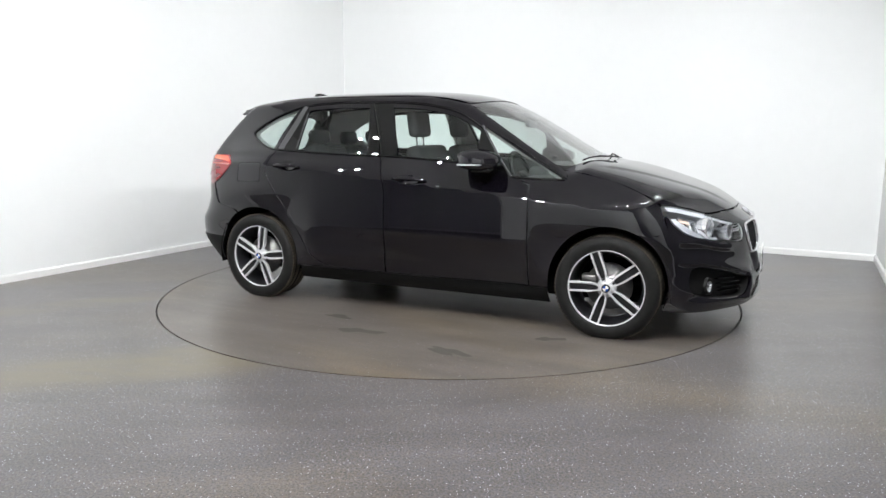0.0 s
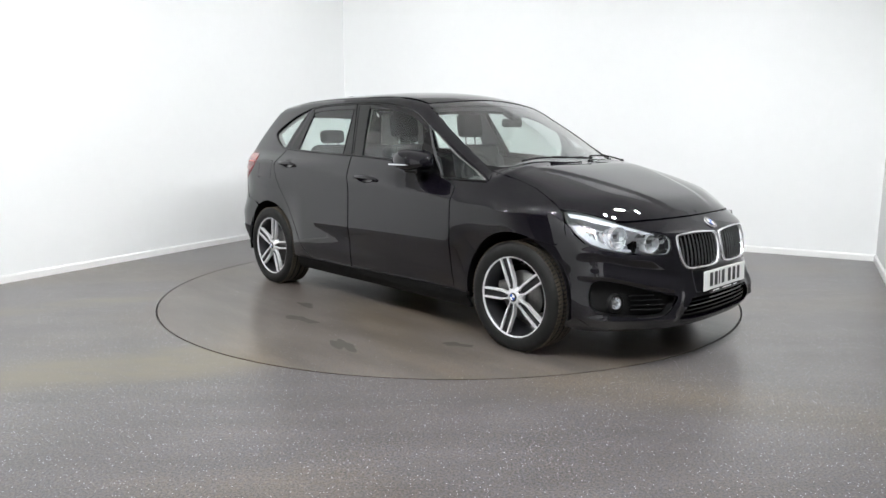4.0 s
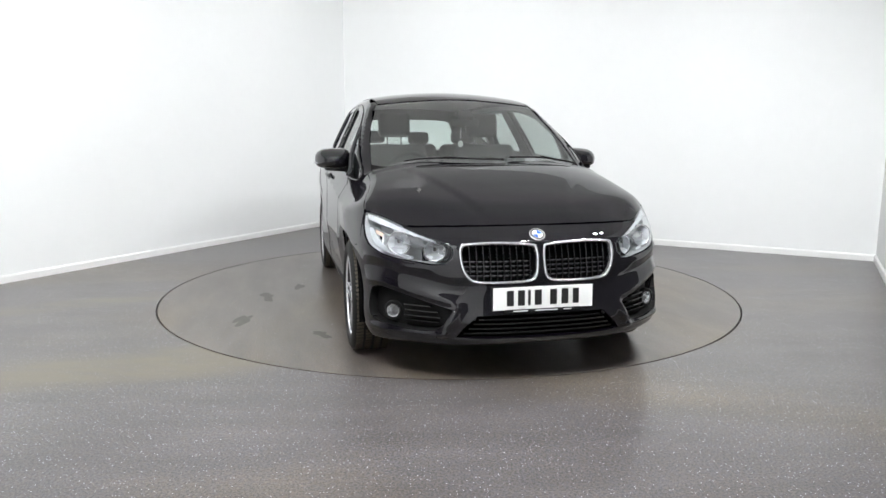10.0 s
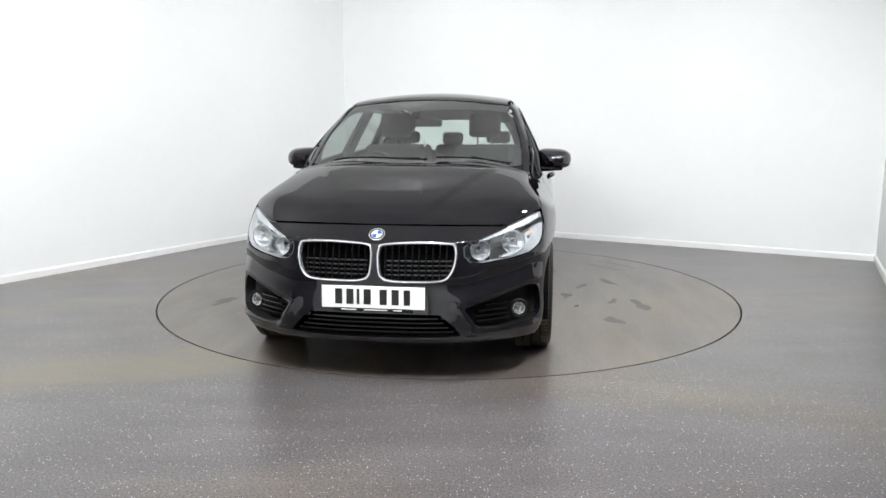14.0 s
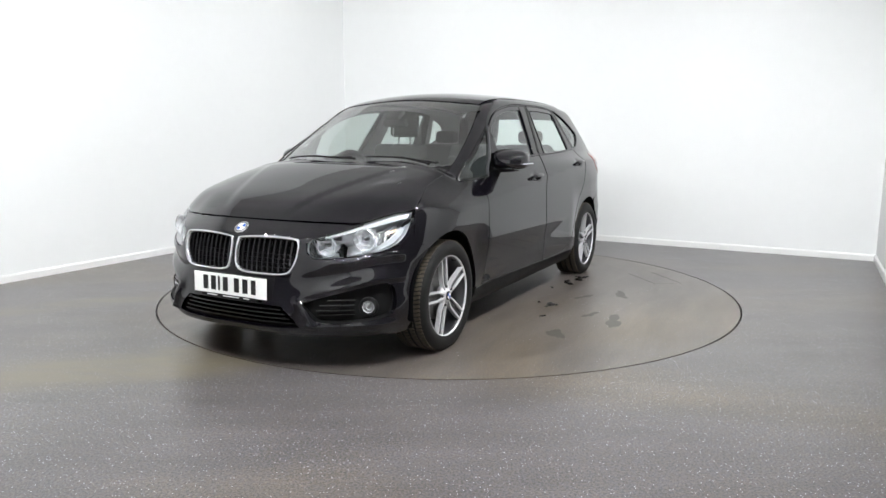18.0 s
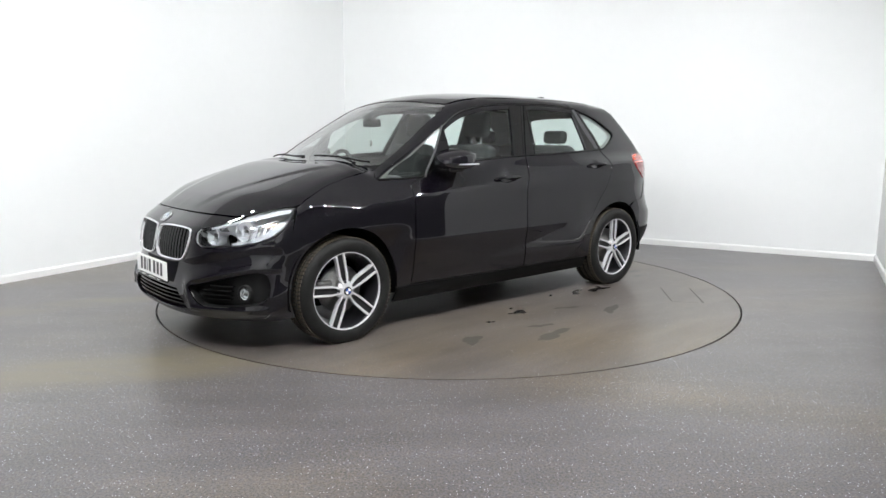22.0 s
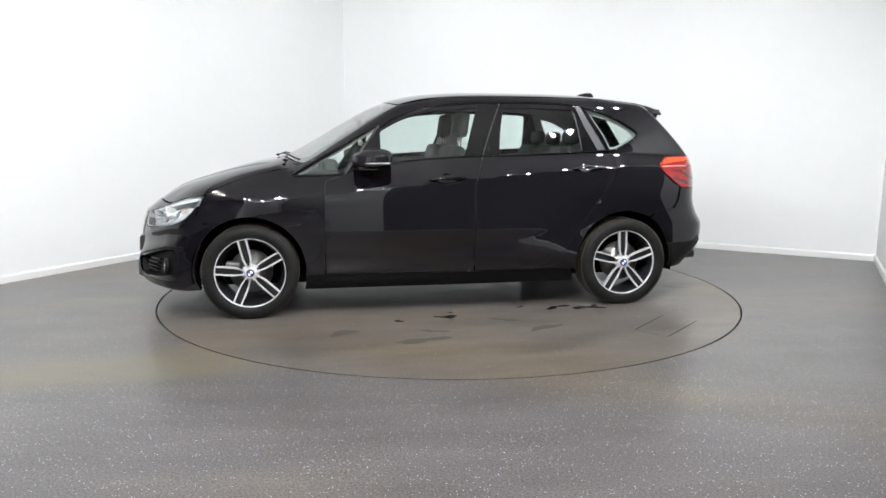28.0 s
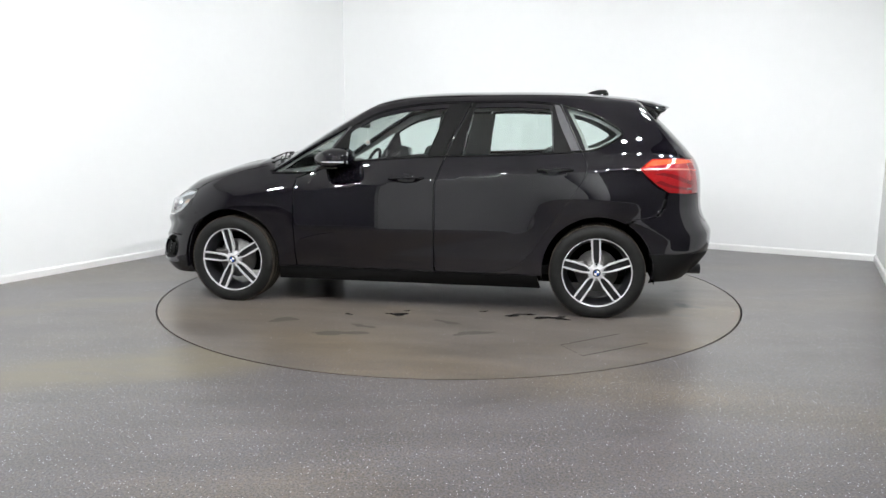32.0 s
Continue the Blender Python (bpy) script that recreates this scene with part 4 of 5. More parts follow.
# kidney grilles
for i in (0, 1):
    s = 1 if i == 0 else -1
    uv = KID_UV if s > 0 else mirror_uv(KID_UV)
    back = put("kidney_grille", panel_mesh("kidney_grille", uv, (), on_nose, DARK, step=.03, depth=-.03, offset=-.055), car, label="kidney-shaped grille with a chrome surround and black slats")
    # chrome surround: a rounded band
    c = np.mean(uv, 0)
    sec = [(1.028, -.004), (1.024, .005), (1.008, .010), (.980, .010), (.962, .004), (.956, -.012)]
    rings = []
    for k, off in sec:
        pts = [tuple(c + (np.array(q) - c) * np.array([1 + (k - 1), 1 + (k - 1) * 1.8])) for q in uv]
        q = on_nose(np.array(pts))
        rings.append(q + skin_normal(q) * off)
    bm = bmesh.new()
    vr = [[bm.verts.new(v) for v in r] for r in rings]
    for a, b in zip(vr, vr[1:]):
        for k in range(len(a)):
            j = (k + 1) % len(a)
            bm.faces.new((a[k], a[j], b[j], b[k]))
    bmesh.ops.recalc_face_normals(bm, faces=bm.faces)
    part("surround", bm, CHROME, back, "polished chrome surround", smooth=True)
    for k in range(10):
        y = .052 + k * .0335
        top, low = .702 - (.012 if y > .35 else 0), .530 + (.035 if y > .34 else 0)
        q = skin(np.array([[1.3, y, z] for z in np.linspace(low, top, 7)]), np.array([[1., 0, 0]]), 1.5)
        bm = bmesh.new()
        rows = []
        for x, yy, z in q:
            rows.append([bm.verts.new((x - .004, s * yy, z)), bm.verts.new((x - .012, s * (yy + .0042), z)), bm.verts.new((x - .045, s * (yy + .003), z)), bm.verts.new((x - .012, s * (yy - .0042), z))])
        for a, b in zip(rows, rows[1:]):
            for j in range(4):
                bm.faces.new((a[j], a[(j + 1) % 4], b[(j + 1) % 4], b[j]))
        bmesh.ops.recalc_face_normals(bm, faces=bm.faces)
        part("slat", bm, SLAT, back, "gloss black slat")
    for z in (.545, .568, .591, .614):
        pts = [(y, z) for y in np.linspace(.05, .375, 9)]
        q = skin(np.array([[1.3, y, zz] for y, zz in pts]), np.array([[1., 0, 0]]), 1.5)
        part("shutter_flap", tube([(x - .046, s * y, zz) for x, y, zz in q], .0045, 6), SATIN, back, "dark shutter flap")

# lower intake and side intakes
low = put("lower_grille", panel_mesh("lower_grille", LOW_UV, (), on_nose, DARK, step=.04, depth=-.05, offset=-.07), car, label="black slatted lower air intake")
for z, a in ((.272, 24), (.296, 22.5), (.320, 21), (.345, 19.5)):
    line = deg([(-a, z - .005), (-a / 2, z - .006), (0, z - .006), (a / 2, z - .006), (a, z - .005), (a, z + .004), (a / 2, z + .004), (0, z + .004), (-a / 2, z + .004), (-a, z + .004)])
    put("slat", panel_mesh("slat", line, (), on_nose, GLOSS, step=.06, depth=.04, offset=-.016), low)
for a in (-21, 21):
    p, n = at_skin(on_nose, a / 60, .352, -.012)
    part("parking_sensor", lathe([(.001, .004), (.009, .003), (.011, 0), (.011, -.01)], 16), SATIN, car, m=facing(p, n), smooth=True)
for i in (0, 1):
    uv = SIDE_IN if i == 0 else mirror_uv(SIDE_IN)
    vent = put("side_intake", panel_mesh("side_intake", uv, (), on_nose, PLASTIC, step=.03, depth=-.05, offset=-.052), car, label="black side air intake with a fog lamp")
    sg = 1 if i == 0 else -1
    for z, a0, a1 in ((.322, 31.5, 42.5), (.348, 31, 42.5), (.374, 32, 42.5), (.398, 34.5, 43)):
        line = deg([(a0, z - .003), (a1, z - .003), (a1, z + .003), (a0, z + .003)])
        put("slat", panel_mesh("slat", line, (), on_nose, GLOSS, step=.05, depth=.03, offset=-.020, mirror=bool(i)), vent)
    p, n = at_skin(on_nose, 46.8 / 60, .360, -.030)
    w = (n * .5 + Vector((1, .15, 0))).normalized()
    m = facing(p, w)
    m = mirrored(m) if i else m
    fog = part("fog_lamp", lathe([(.035, -.015), (.035, .0), (.033, .003), (.030, .002), (.028, -.004), (.019, -.016), (.001, -.022)], 9), CHROME, car, "round clear fog lamp in a black bezel", m)
    part("lens", lathe([(.001, .009), (.012, .007), (.022, .003), (.030, -.001)], 28), LENS, fog, smooth=True)
    part("bezel", lathe([(.052, -.014), (.050, .002), (.044, .006), (.038, .003)], 28), PLASTIC, fog, smooth=True)
    part("bulb_cap", lathe([(.001, .0), (.010, -.002), (.013, -.02)], 14), STEEL, fog, smooth=True)

# number plate with bars in place of its characters
plate_bm = bmesh.new()
block(plate_bm, (.004, .518, .111), (0, 0, 0), bevel=.0015)
tilt = Matrix.Translation((2.176, 0, .4465)) @ Matrix.Rotation(radians(-2), 4, "Y")
plate = part("number_plate", plate_bm, PLATEW, car, "white number plate with black characters", tilt)
for y, w in ((-.172, .036), (-.115, .036), (-.074, .014), (-.028, .036), (.052, .036), (.112, .036), (.170, .032)):
    bm = bmesh.new()
    block(bm, (.0012, w, .076), (.0026, y, .002), bevel=.0004)
    part("character_bar", bm, PLATEK, plate)
bm = bmesh.new()
block(bm, (.010, .40, .016), (.001, 0, -.062), bevel=.003)
holder = part("plate_holder", bm, PLASTIC, plate)
for y, w in ((-.12, .075), (.015, .115), (.125, .042)):
    bm = bmesh.new()
    block(bm, (.001, w, .005), (.0064, y, -.062))
    part("lettering_bar", bm, PLATEW, plate)

# round badges
def badge(at, way, r, parent):
    m = facing(at, way)
    b = part("badge", lathe([(.001, .003), (r * .66, .003), (r * .68, .005), (r * .72, .003), (r * .93, .003), (r * .96, .005), (r, .003), (r, -.004)], 40), PLATEK, parent, "round badge with blue and white quarters", m, True)
    for k in range(4):
        bm = bmesh.new()
        c = bm.verts.new((0, .0045, 0))
        ring = [bm.verts.new((r * .64 * math.cos(radians(90 * k + 10 * i)), .0045, r * .64 * math.sin(radians(90 * k + 10 * i)))) for i in range(10)]
        for a, d in zip(ring, ring[1:]):
            bm.faces.new((c, a, d))
        part("badge_quarter", bm, BLUE if k % 2 else WHITE, b)
    part("badge_rim", lathe([(r * .93, .004), (r * .97, .0062), (r * 1.01, .003), (r * 1.02, -.004)], 40), CHROME, b, smooth=True)
    part("badge_ring", lathe([(r * .63, .0046), (r * .66, .006), (r * .69, .0046)], 40), CHROME, b, smooth=True)


p, n = at_skin(on_nose, 0, .742, .002)
badge(p, n, .041, car)

# door handles in shallow cups (cups are pressed into the doors)
for x0, x1, z0, z1, nm in ((.118, -.140, .931, .942, "front"), (-.915, -1.160, 1.003, 1.008, "rear")):
    pts = np.linspace(0, 1, 13)
    q = on_side(np.stack([x0 + (x1 - x0) * pts, z0 + (z1 - z0) * pts], 1))
    n = skin_normal(q)
    for sgn in (1, -1):
        bm = bmesh.new()
        rows = []
        for t, a, k in zip(pts, q, n):
            lift = .030 * math.sin(math.pi * min(1, max(0, t))) ** .45 + .002
            h = .006 + .009 * math.sin(math.pi * t) ** .5
            c = a + k * lift
            up = np.array([0, -k[2], k[1]])
            ring = [c + up * h * math.cos(f) + k * (.007 if math.sin(f) > 0 else .009) * math.sin(f) for f in (2 * math.pi * j / 10 for j in range(10))]
            rows.append([bm.verts.new((v[0], sgn * v[1], v[2])) for v in ring])
        for a, b in zip(rows, rows[1:]):
            for j in range(10):
                bm.faces.new((a[j], a[(j + 1) % 10], b[(j + 1) % 10], b[j]))
        bm.faces.new(rows[0]), bm.faces.new(rows[-1][::-1])
        bmesh.ops.recalc_face_normals(bm, faces=bm.faces)
        d = (doors_f if nm == "front" else doors_r)[0 if sgn > 0 else 1]
        part("door_handle", bm, PAINT, d, "black painted pull handle", smooth=True)

# trims round the windows
def strip(name, chart, line, material, radius, offset, label="", flat=1.0):
    for sgn in (1, -1):
        q = line_on(chart, line, offset, .03)
        part(name, tube([(x, sgn * y, z) for x, y, z in q], radius, 8), material, car, label, smooth=True)


BELT = bend([(1.035, .962), (.85, .965), (.70, .975), (.60, 1.012), (.40, 1.047), (.20, 1.068), (0, 1.081), (-.20, 1.091), (-.6, 1.10), (-1.0, 1.116), (-1.22, 1.13), (-1.30, 1.142), (-1.39, 1.182), (-1.455, 1.222), (-1.478, 1.25), (-1.465, 1.272), (-1.40, 1.317), (-1.30, 1.371), (-1.20, 1.41), (-1.07, 1.446)], 4)
strip("belt_trim", on_side, BELT, GLOSS, .0065, .002, "gloss black window trim")
strip("roof_trim", on_side, [(x, z - .006) for x, z in DOOR_TOP_F + DOOR_TOP_R[1:]], GLOSS, .005, .001)
strip("quarter_trim", on_side, bend([(1.045, .968), (.76, 1.137), (.60, 1.225), (.478, 1.287)], 5), GLOSS, .005, .001)
panel("pillar_cover", [(-.151, 1.099), (-.200, 1.25), (-.266, 1.432), (-.275, 1.452), (-.428, 1.462), (-.312, 1.20), (-.275, 1.104)], GLOSS, car, side=1, depth=.006, offset=.0025, step=.03, label="gloss black door pillar")
panel("pillar_cover", [(-.286, 1.104), (-.322, 1.20), (-.442, 1.462), (-.465, 1.460), (-.458, 1.436), (-.418, 1.25), (-.392, 1.100)], GLOSS, car, side=1, depth=.006, offset=.0025, step=.03, label="gloss black door pillar")
panel("pillar_cover", [(-1.008, 1.455), (-1.048, 1.450), (-1.125, 1.29), (-1.198, 1.137), (-1.140, 1.132), (-1.06, 1.30)], SATIN, car, side=1, depth=.006, offset=.003, step=.03, label="satin dark grey pillar strip")
panel("pillar_cover", [(-.992, 1.41), (-1.015, 1.45), (-1.062, 1.30), (-1.142, 1.13), (-1.016, 1.123), (-1.003, 1.30)], GLOSS, car, side=1, depth=.006, offset=.0025, step=.03)
panel("mirror_base", [(.672, .985), (.60, 1.022), (.44, 1.053), (.44, 1.27), (.447, 1.282), (.55, 1.155)], GLOSS, car, side=1, depth=.006, offset=.003, step=.03, label="gloss black mirror base panel")
strip("divider_bar", on_side, [(.688, .972), (.55, 1.16), (.446, 1.30)], SATIN, .008, .004)

# seals beside the door pillars
strip("window_seal", on_side, [(-.150, 1.10), (-.204, 1.25), (-.266, 1.425)], GLOSS, .0045, .003)
strip("window_seal", on_side, [(-.386, 1.104), (-.412, 1.25), (-.452, 1.43)], GLOSS, .0045, .003)
strip("window_seal", on_side, [(-.262, 1.108), (-.296, 1.20), (-.405, 1.455)], GLOSS, .003, .003)
strip("window_seal", on_side, [(-1.018, 1.13), (-1.006, 1.30), (-.994, 1.40)], SATIN, .0045, .003)

# rounded edges of the doors beside their gaps
strip("door_edge", on_side, [(x + .007, z) for x, z in R_GAP[2:]], PAINT, .0032, -.0012)
strip("door_edge", on_side, [(x - .012, z) for x, z in B_GAP[6:]], PAINT, .003, -.0012)
strip("door_edge", on_side, [(.82, .289), (.3, .289), (-.19, .289)], PAINT, .0032, -.001)
strip("door_edge", on_side, [(-.215, .289), (-.40, .289), (-.58, .291)], PAINT, .0032, -.001)
strip("bumper_edge", on_side, [(x + .003, z + .007) for x, z in BUMP_R[:-3]], PAINT, .003, -.0012)

# mirrors
def side_mirror(sgn):
    bm = bmesh.new()
    rows = []
    for i in range(17):
        t = i / 16
        x = .640 - .262 * t
        k = max(.02, math.sin(math.pi * min(1, .06 + t * .80)) ** .55)
        if t > .93:
            k *= 1 - (t - .93) * 1.2
        ring = []
        for j in range(24):
            a = 2 * math.pi * j / 24
            c, s = math.cos(a), math.sin(a)
            e = .62
            yy = .897 + .118 * k * math.copysign(abs(c) ** e, c)
            zz = 1.078 + (.074 if s > 0 else .060) * k * math.copysign(abs(s) ** e, s) - .012 * (1 - t) + .010 * (c - .2) * -1 * (s > 0)
            ring.append(bm.verts.new((x, sgn * yy, zz)))
        rows.append(ring)
    for a, b in zip(rows, rows[1:]):
        for j in range(24):
            bm.faces.new((a[j], a[(j + 1) % 24], b[(j + 1) % 24], b[j]))
    bm.faces.new(rows[0]), bm.faces.new(rows[-1][::-1])
    bmesh.ops.recalc_face_normals(bm, faces=bm.faces)
    h = part("wing_mirror", bm, PAINT, car, "black wing mirror with a clear indicator strip", smooth=True)
    bm = bmesh.new()
    block(bm, (.004, .150, .080), (.388, sgn * .897, 1.080), bevel=.0015)
    part("mirror_glass", bm, CHROME, h, "mirror glass")
    pts = [(.40, 1.014), (.47, 1.018), (.54, 1.005), (.592, .975), (.622, .925), (.632, .88)]
    part("indicator_strip", tube([(x, sgn * y, 1.052) for x, y in bend(pts, 4)], .0042, 8), LAMPWHITE, h, "clear pale indicator strip", smooth=True)
    bm = bmesh.new()
    vs = block(bm, (.13, .19, .040), (.535, sgn * .862, 1.016), Matrix.Rotation(radians(sgn * 4), 4, "X"), bevel=.014, seg=3)
    part("mirror_arm", bm, GLOSS, h, smooth=True)


side_mirror(1), side_mirror(-1)

# spoiler at the rear edge of the roof
def spoiler():
    bm = bmesh.new()
    n = 22
    rows = []
    for i in range(n + 1):
        y = -.485 + .97 * i / n
        k = abs(y) / .485
        x0, z0 = -1.585, on_top_at(-1.585, y) + .001
        xt = -1.845 + .075 * k ** 2.2
        zt = 1.452 - .022 * k ** 2
        xm = (x0 + xt) / 2
        drop = .06 * max(0, k - .86) / .14
        rows.append([bm.verts.new(v) for v in ((x0, y, z0), (xm, y, (z0 + zt) / 2 + .007 - drop * .2), (xt + .012, y, zt + .003 - drop * .3), (xt, y, zt - .006 - drop * .3), (xt + .014, y, zt - .016 - drop * .3), (xm - .02, y, zt - .022), (-1.66, y, zt - .055))])
    for a, b in zip(rows, rows[1:]):
        for j in range(6):
            bm.faces.new((a[j], a[j + 1], b[j + 1], b[j]))
    bm.faces.new(rows[0]), bm.faces.new(rows[-1][::-1])
    bmesh.ops.recalc_face_normals(bm, faces=bm.faces)
    part("roof_spoiler", bm, PAINT, car, "black roof edge spoiler", smooth=True)
    for s in (1, -1):
        bm = bmesh.new()
        a = [bm.verts.new((x, s * y, z)) for x, y, z in ((-1.60, .492, 1.452), (-1.69, .468, 1.445), (-1.778, .432, 1.440), (-1.772, .440, 1.425), (-1.72, .49, 1.36), (-1.765, .505, 1.30), (-1.70, .535, 1.33), (-1.63, .53, 1.40))]
        bm.faces.new(a if s > 0 else a[::-1])
        b = [bm.verts.new(v.co + Vector((0, -s * .018, 0))) for v in a]
        bm.faces.new(b[::-1] if s > 0 else b)
        for j in range(len(a)):
            bm.faces.new((a[j], a[(j + 1) % len(a)], b[(j + 1) % len(a)], b[j]))
        bmesh.ops.recalc_face_normals(bm, faces=bm.faces)
        part("spoiler_fin", bm, GLOSS, car)


spoiler()

# roof aerial fin
bm = bmesh.new()
rows = []
for i in range(11):
    t = i / 10
    x = -1.215 - .185 * t
    z0 = on_top_at(x, 0) - .004
    h = .048 * math.sin(math.pi * min(1, t * .62)) ** 1.1 * (1 if t < .9 else 1 - (t - .9) * 4) + .001
    w = .022 * math.sin(math.pi * (.12 + .8 * t)) ** .6
    rows.append([bm.verts.new(v) for v in ((x, w, z0), (x, w * .75, z0 + h * .35), (x, w * .22, z0 + h), (x, -w * .22, z0 + h), (x, -w * .75, z0 + h * .35), (x, -w, z0))])
for a, b in zip(rows, rows[1:]):
    for j in range(5):
        bm.faces.new((a[j], a[j + 1], b[j + 1], b[j]))
bm.faces.new(rows[0]), bm.faces.new(rows[-1][::-1])
bmesh.ops.recalc_face_normals(bm, faces=bm.faces)
part("aerial_fin", bm, GLOSS, car, "gloss black shark fin aerial", smooth=True)

# wipers and the cowl under the screen
cowl = [(1.186, 0), (1.176, .18), (1.131, .38), (1.061, .56), (.985, .705)]
cowl2 = [(.945, .69), (1.04, .55), (1.11, .37), (1.155, .17), (1.165, 0)]
panel("cowl", cowl + cowl2 + [(x, -y) for x, y in cowl2[::-1] if y] + [(x, -y) for x, y in cowl[::-1] if y], PLASTIC, car, on_top, step=.03, depth=.02, offset=-.008)
for blade, arm in (([(1.075, -.50), (1.11, -.30), (1.135, -.10), (1.13, .06)], [(1.165, .10), (1.15, -.08), (1.118, -.26)]), ([(1.115, .16), (1.085, .36), (1.03, .52), (.985, .62)], [(1.10, .60), (1.085, .45), (1.075, .38)])):
    q = line_on(on_top, bend(blade, 4), .013, .04)
    w = part("wiper", tube(q, .0052, 8), PLASTIC, car, "black wiper blade with its arm", smooth=True)
    q = line_on(on_top, bend(arm, 4), .018, .04)
    part("wiper_arm", tube(q, .0055, 8), PLASTIC, w, smooth=True)
    bm = bmesh.new()
    bmesh.ops.create_uvsphere(bm, u_segments=14, v_segments=8, radius=.011)
    bmesh.ops.scale(bm, vec=(1.3, 1.2, .8), verts=bm.verts)
    bmesh.ops.translate(bm, vec=q[0], verts=bm.verts)
    part("wiper_pivot", bm, PLASTIC, w, smooth=True)

# rear skirt, exhaust
half = deg([(0, .256), (20, .256), (40, .262), (57, .268)]) + [(a - .004, z) for a, z in arch_t if .28 < z < .45] + deg([(61, .452), (50, .455), (38, .452), (20, .43), (0, .42)])
panel("rear_skirt", half + [(-a, z) for a, z in half[::-1] if a > 1e-6], PLASTIC, car, on_tail, step=.03, offset=.004, label="matt black rear skirt")
for y in (.50, .57):
    bm = lathe([(.030, .10), (.034, .102), (.036, .10), (.036, -.08), (.030, -.08), (.028, .095)], 24)
    part("exhaust_pipe", bm, RIMDARK, car, "dark steel exhaust tip", pose(-1.945, y, .318, 0, 0, 90), True)

# dark bands within the tail lamps
PALERED = mat("pale_red_lens", (.55, .16, .13), .1, 0, 1.0)
both = [o for o in car.children if o.name.startswith("tail_lamp")]
both_sides("lamp_band", on_tail, deg(bend([(64.2, 1.018), (58, 1.022), (50, 1.022), (44, 1.016), (38.2, 1.008)], 4) + bend([(38.2, 1.000), (44, 1.008), (50, 1.013), (58, 1.014), (63.6, 1.010)], 4)), PALERED, both, "pale red light line", step=.02, depth=.003, offset=.0045)
both_sides("lamp_band", on_tail, deg(bend([(60, .985), (54, .965), (49, .935), (44, .915), (38.2, .905)], 4) + bend([(38.2, .925), (44, .938), (49, .962), (53, .985), (57, .995)], 4)), REDDARK, both, "darker red band", step=.02, depth=.002, offset=.004)
both_sides("lamp_band", on_tail, deg(bend([(60, .93), (56, .905), (50, .886), (44, .878), (38.2, .872)], 4) + bend([(38.2, .884), (44, .890), (50, .901), (55, .922), (58, .945)], 4)), REDDARK, both, "darker red band", step=.02, depth=.002, offset=.004)

TOPRED = mat("orange_red_lens", (.50, .06, .015), .1, 0, 1.0)
both_sides("lamp_band", on_tail, deg(bend([(63.0, 1.030), (60.5, 1.055), (57, 1.074), (48, 1.078), (38.4, 1.072)], 4) + bend([(38.4, 1.050), (46, 1.054), (54, 1.048), (60, 1.036)], 4)), TOPRED, both, "orange red upper band", step=.02, depth=.002, offset=.004)

# lining and cabin
panel("roof_lining", full([(.30, 0), (.27, .3), (.24, .53), (-.5, .53), (-1.0, .515), (-1.45, .48), (-1.5, 0)]), HEADLINER, car, on_top, step=.08, depth=0, offset=-.035)
inner_line = ([(1.02, 1.0)] + [(x, z - .012) for x, z in DITCH] + [(-1.66, 1.37), (-1.80, 1.14), (-1.70, 1.05), (-1.25, 1.05), (-1.195, 1.13), (-1.055, 1.44)]
              + [(x, z - .01) for x, z in DOOR_TOP_R[::-1]][1:] + [(x, z - .01) for x, z in DOOR_TOP_F[::-1]] + [(.46, 1.285), (1.0, .975)])
panel("pillar_lining", inner_line, HEADLINER, car, holes=[shrink(QWIN_R, .80)], side=1, step=.05, depth=0, offset=-.028)
panel("door_lining", [(.85, .30), (.82, .93), (.68, .965), (.42, 1.045), (.04, 1.075), (-.4, 1.085), (-1.02, 1.11), (-1.25, 1.12), (-1.6, 1.10), (-1.6, .80), (-1.30, .77), (-1.05, .66), (-.94, .50), (-.90, .30)], TRIMGREY, car, side=1, step=.06, depth=0, offset=-.055)
panel("pillar_lining", [(-.16, 1.08), (-.27, 1.44), (-.45, 1.44), (-.39, 1.08)], HEADLINER, car, side=1, step=.06, depth=0, offset=-.03)


def seat(x, y, w, lean, rest_top, cushion=True):
    bm = bmesh.new()
    t = Matrix.Rotation(radians(-lean), 4, "Y")
    block(bm, (.13, w, .62), (x, y, .86), t, bevel=.045, seg=4)
    s = part("seat", bm, CLOTH, car, "dark cloth seat with a padded headrest", smooth=True)
    for k in (-1, 1):
        bm = bmesh.new()
        block(bm, (.14, .09, .50), (x + .035, y + k * (w / 2 - .045), .83), t, bevel=.035, seg=3)
        part("side_bolster", bm, CLOTH, s, smooth=True)
    if cushion:
        bm = bmesh.new()
        block(bm, (.52, w + .02, .15), (x + .30, y, .56), Matrix.Rotation(radians(-8), 4, "Y"), bevel=.05, seg=4)
        part("cushion", bm, CLOTH, s, smooth=True)
    return s


def headrest(s, x, y, z, w, h):
    bm = bmesh.new()
    block(bm, (.085, w, h), (x, y, z), Matrix.Rotation(radians(-8), 4, "Y"), bevel=.035, seg=4)
    part("headrest", bm, CLOTH, s, smooth=True)
    for k in (-1, 1):
        part("headrest_post", tube([(x + .015, y + k * .055, z - h / 2 - .09), (x + .005, y + k * .055, z - h / 2 + .02)], .006, 8), CHROME, s, smooth=True)


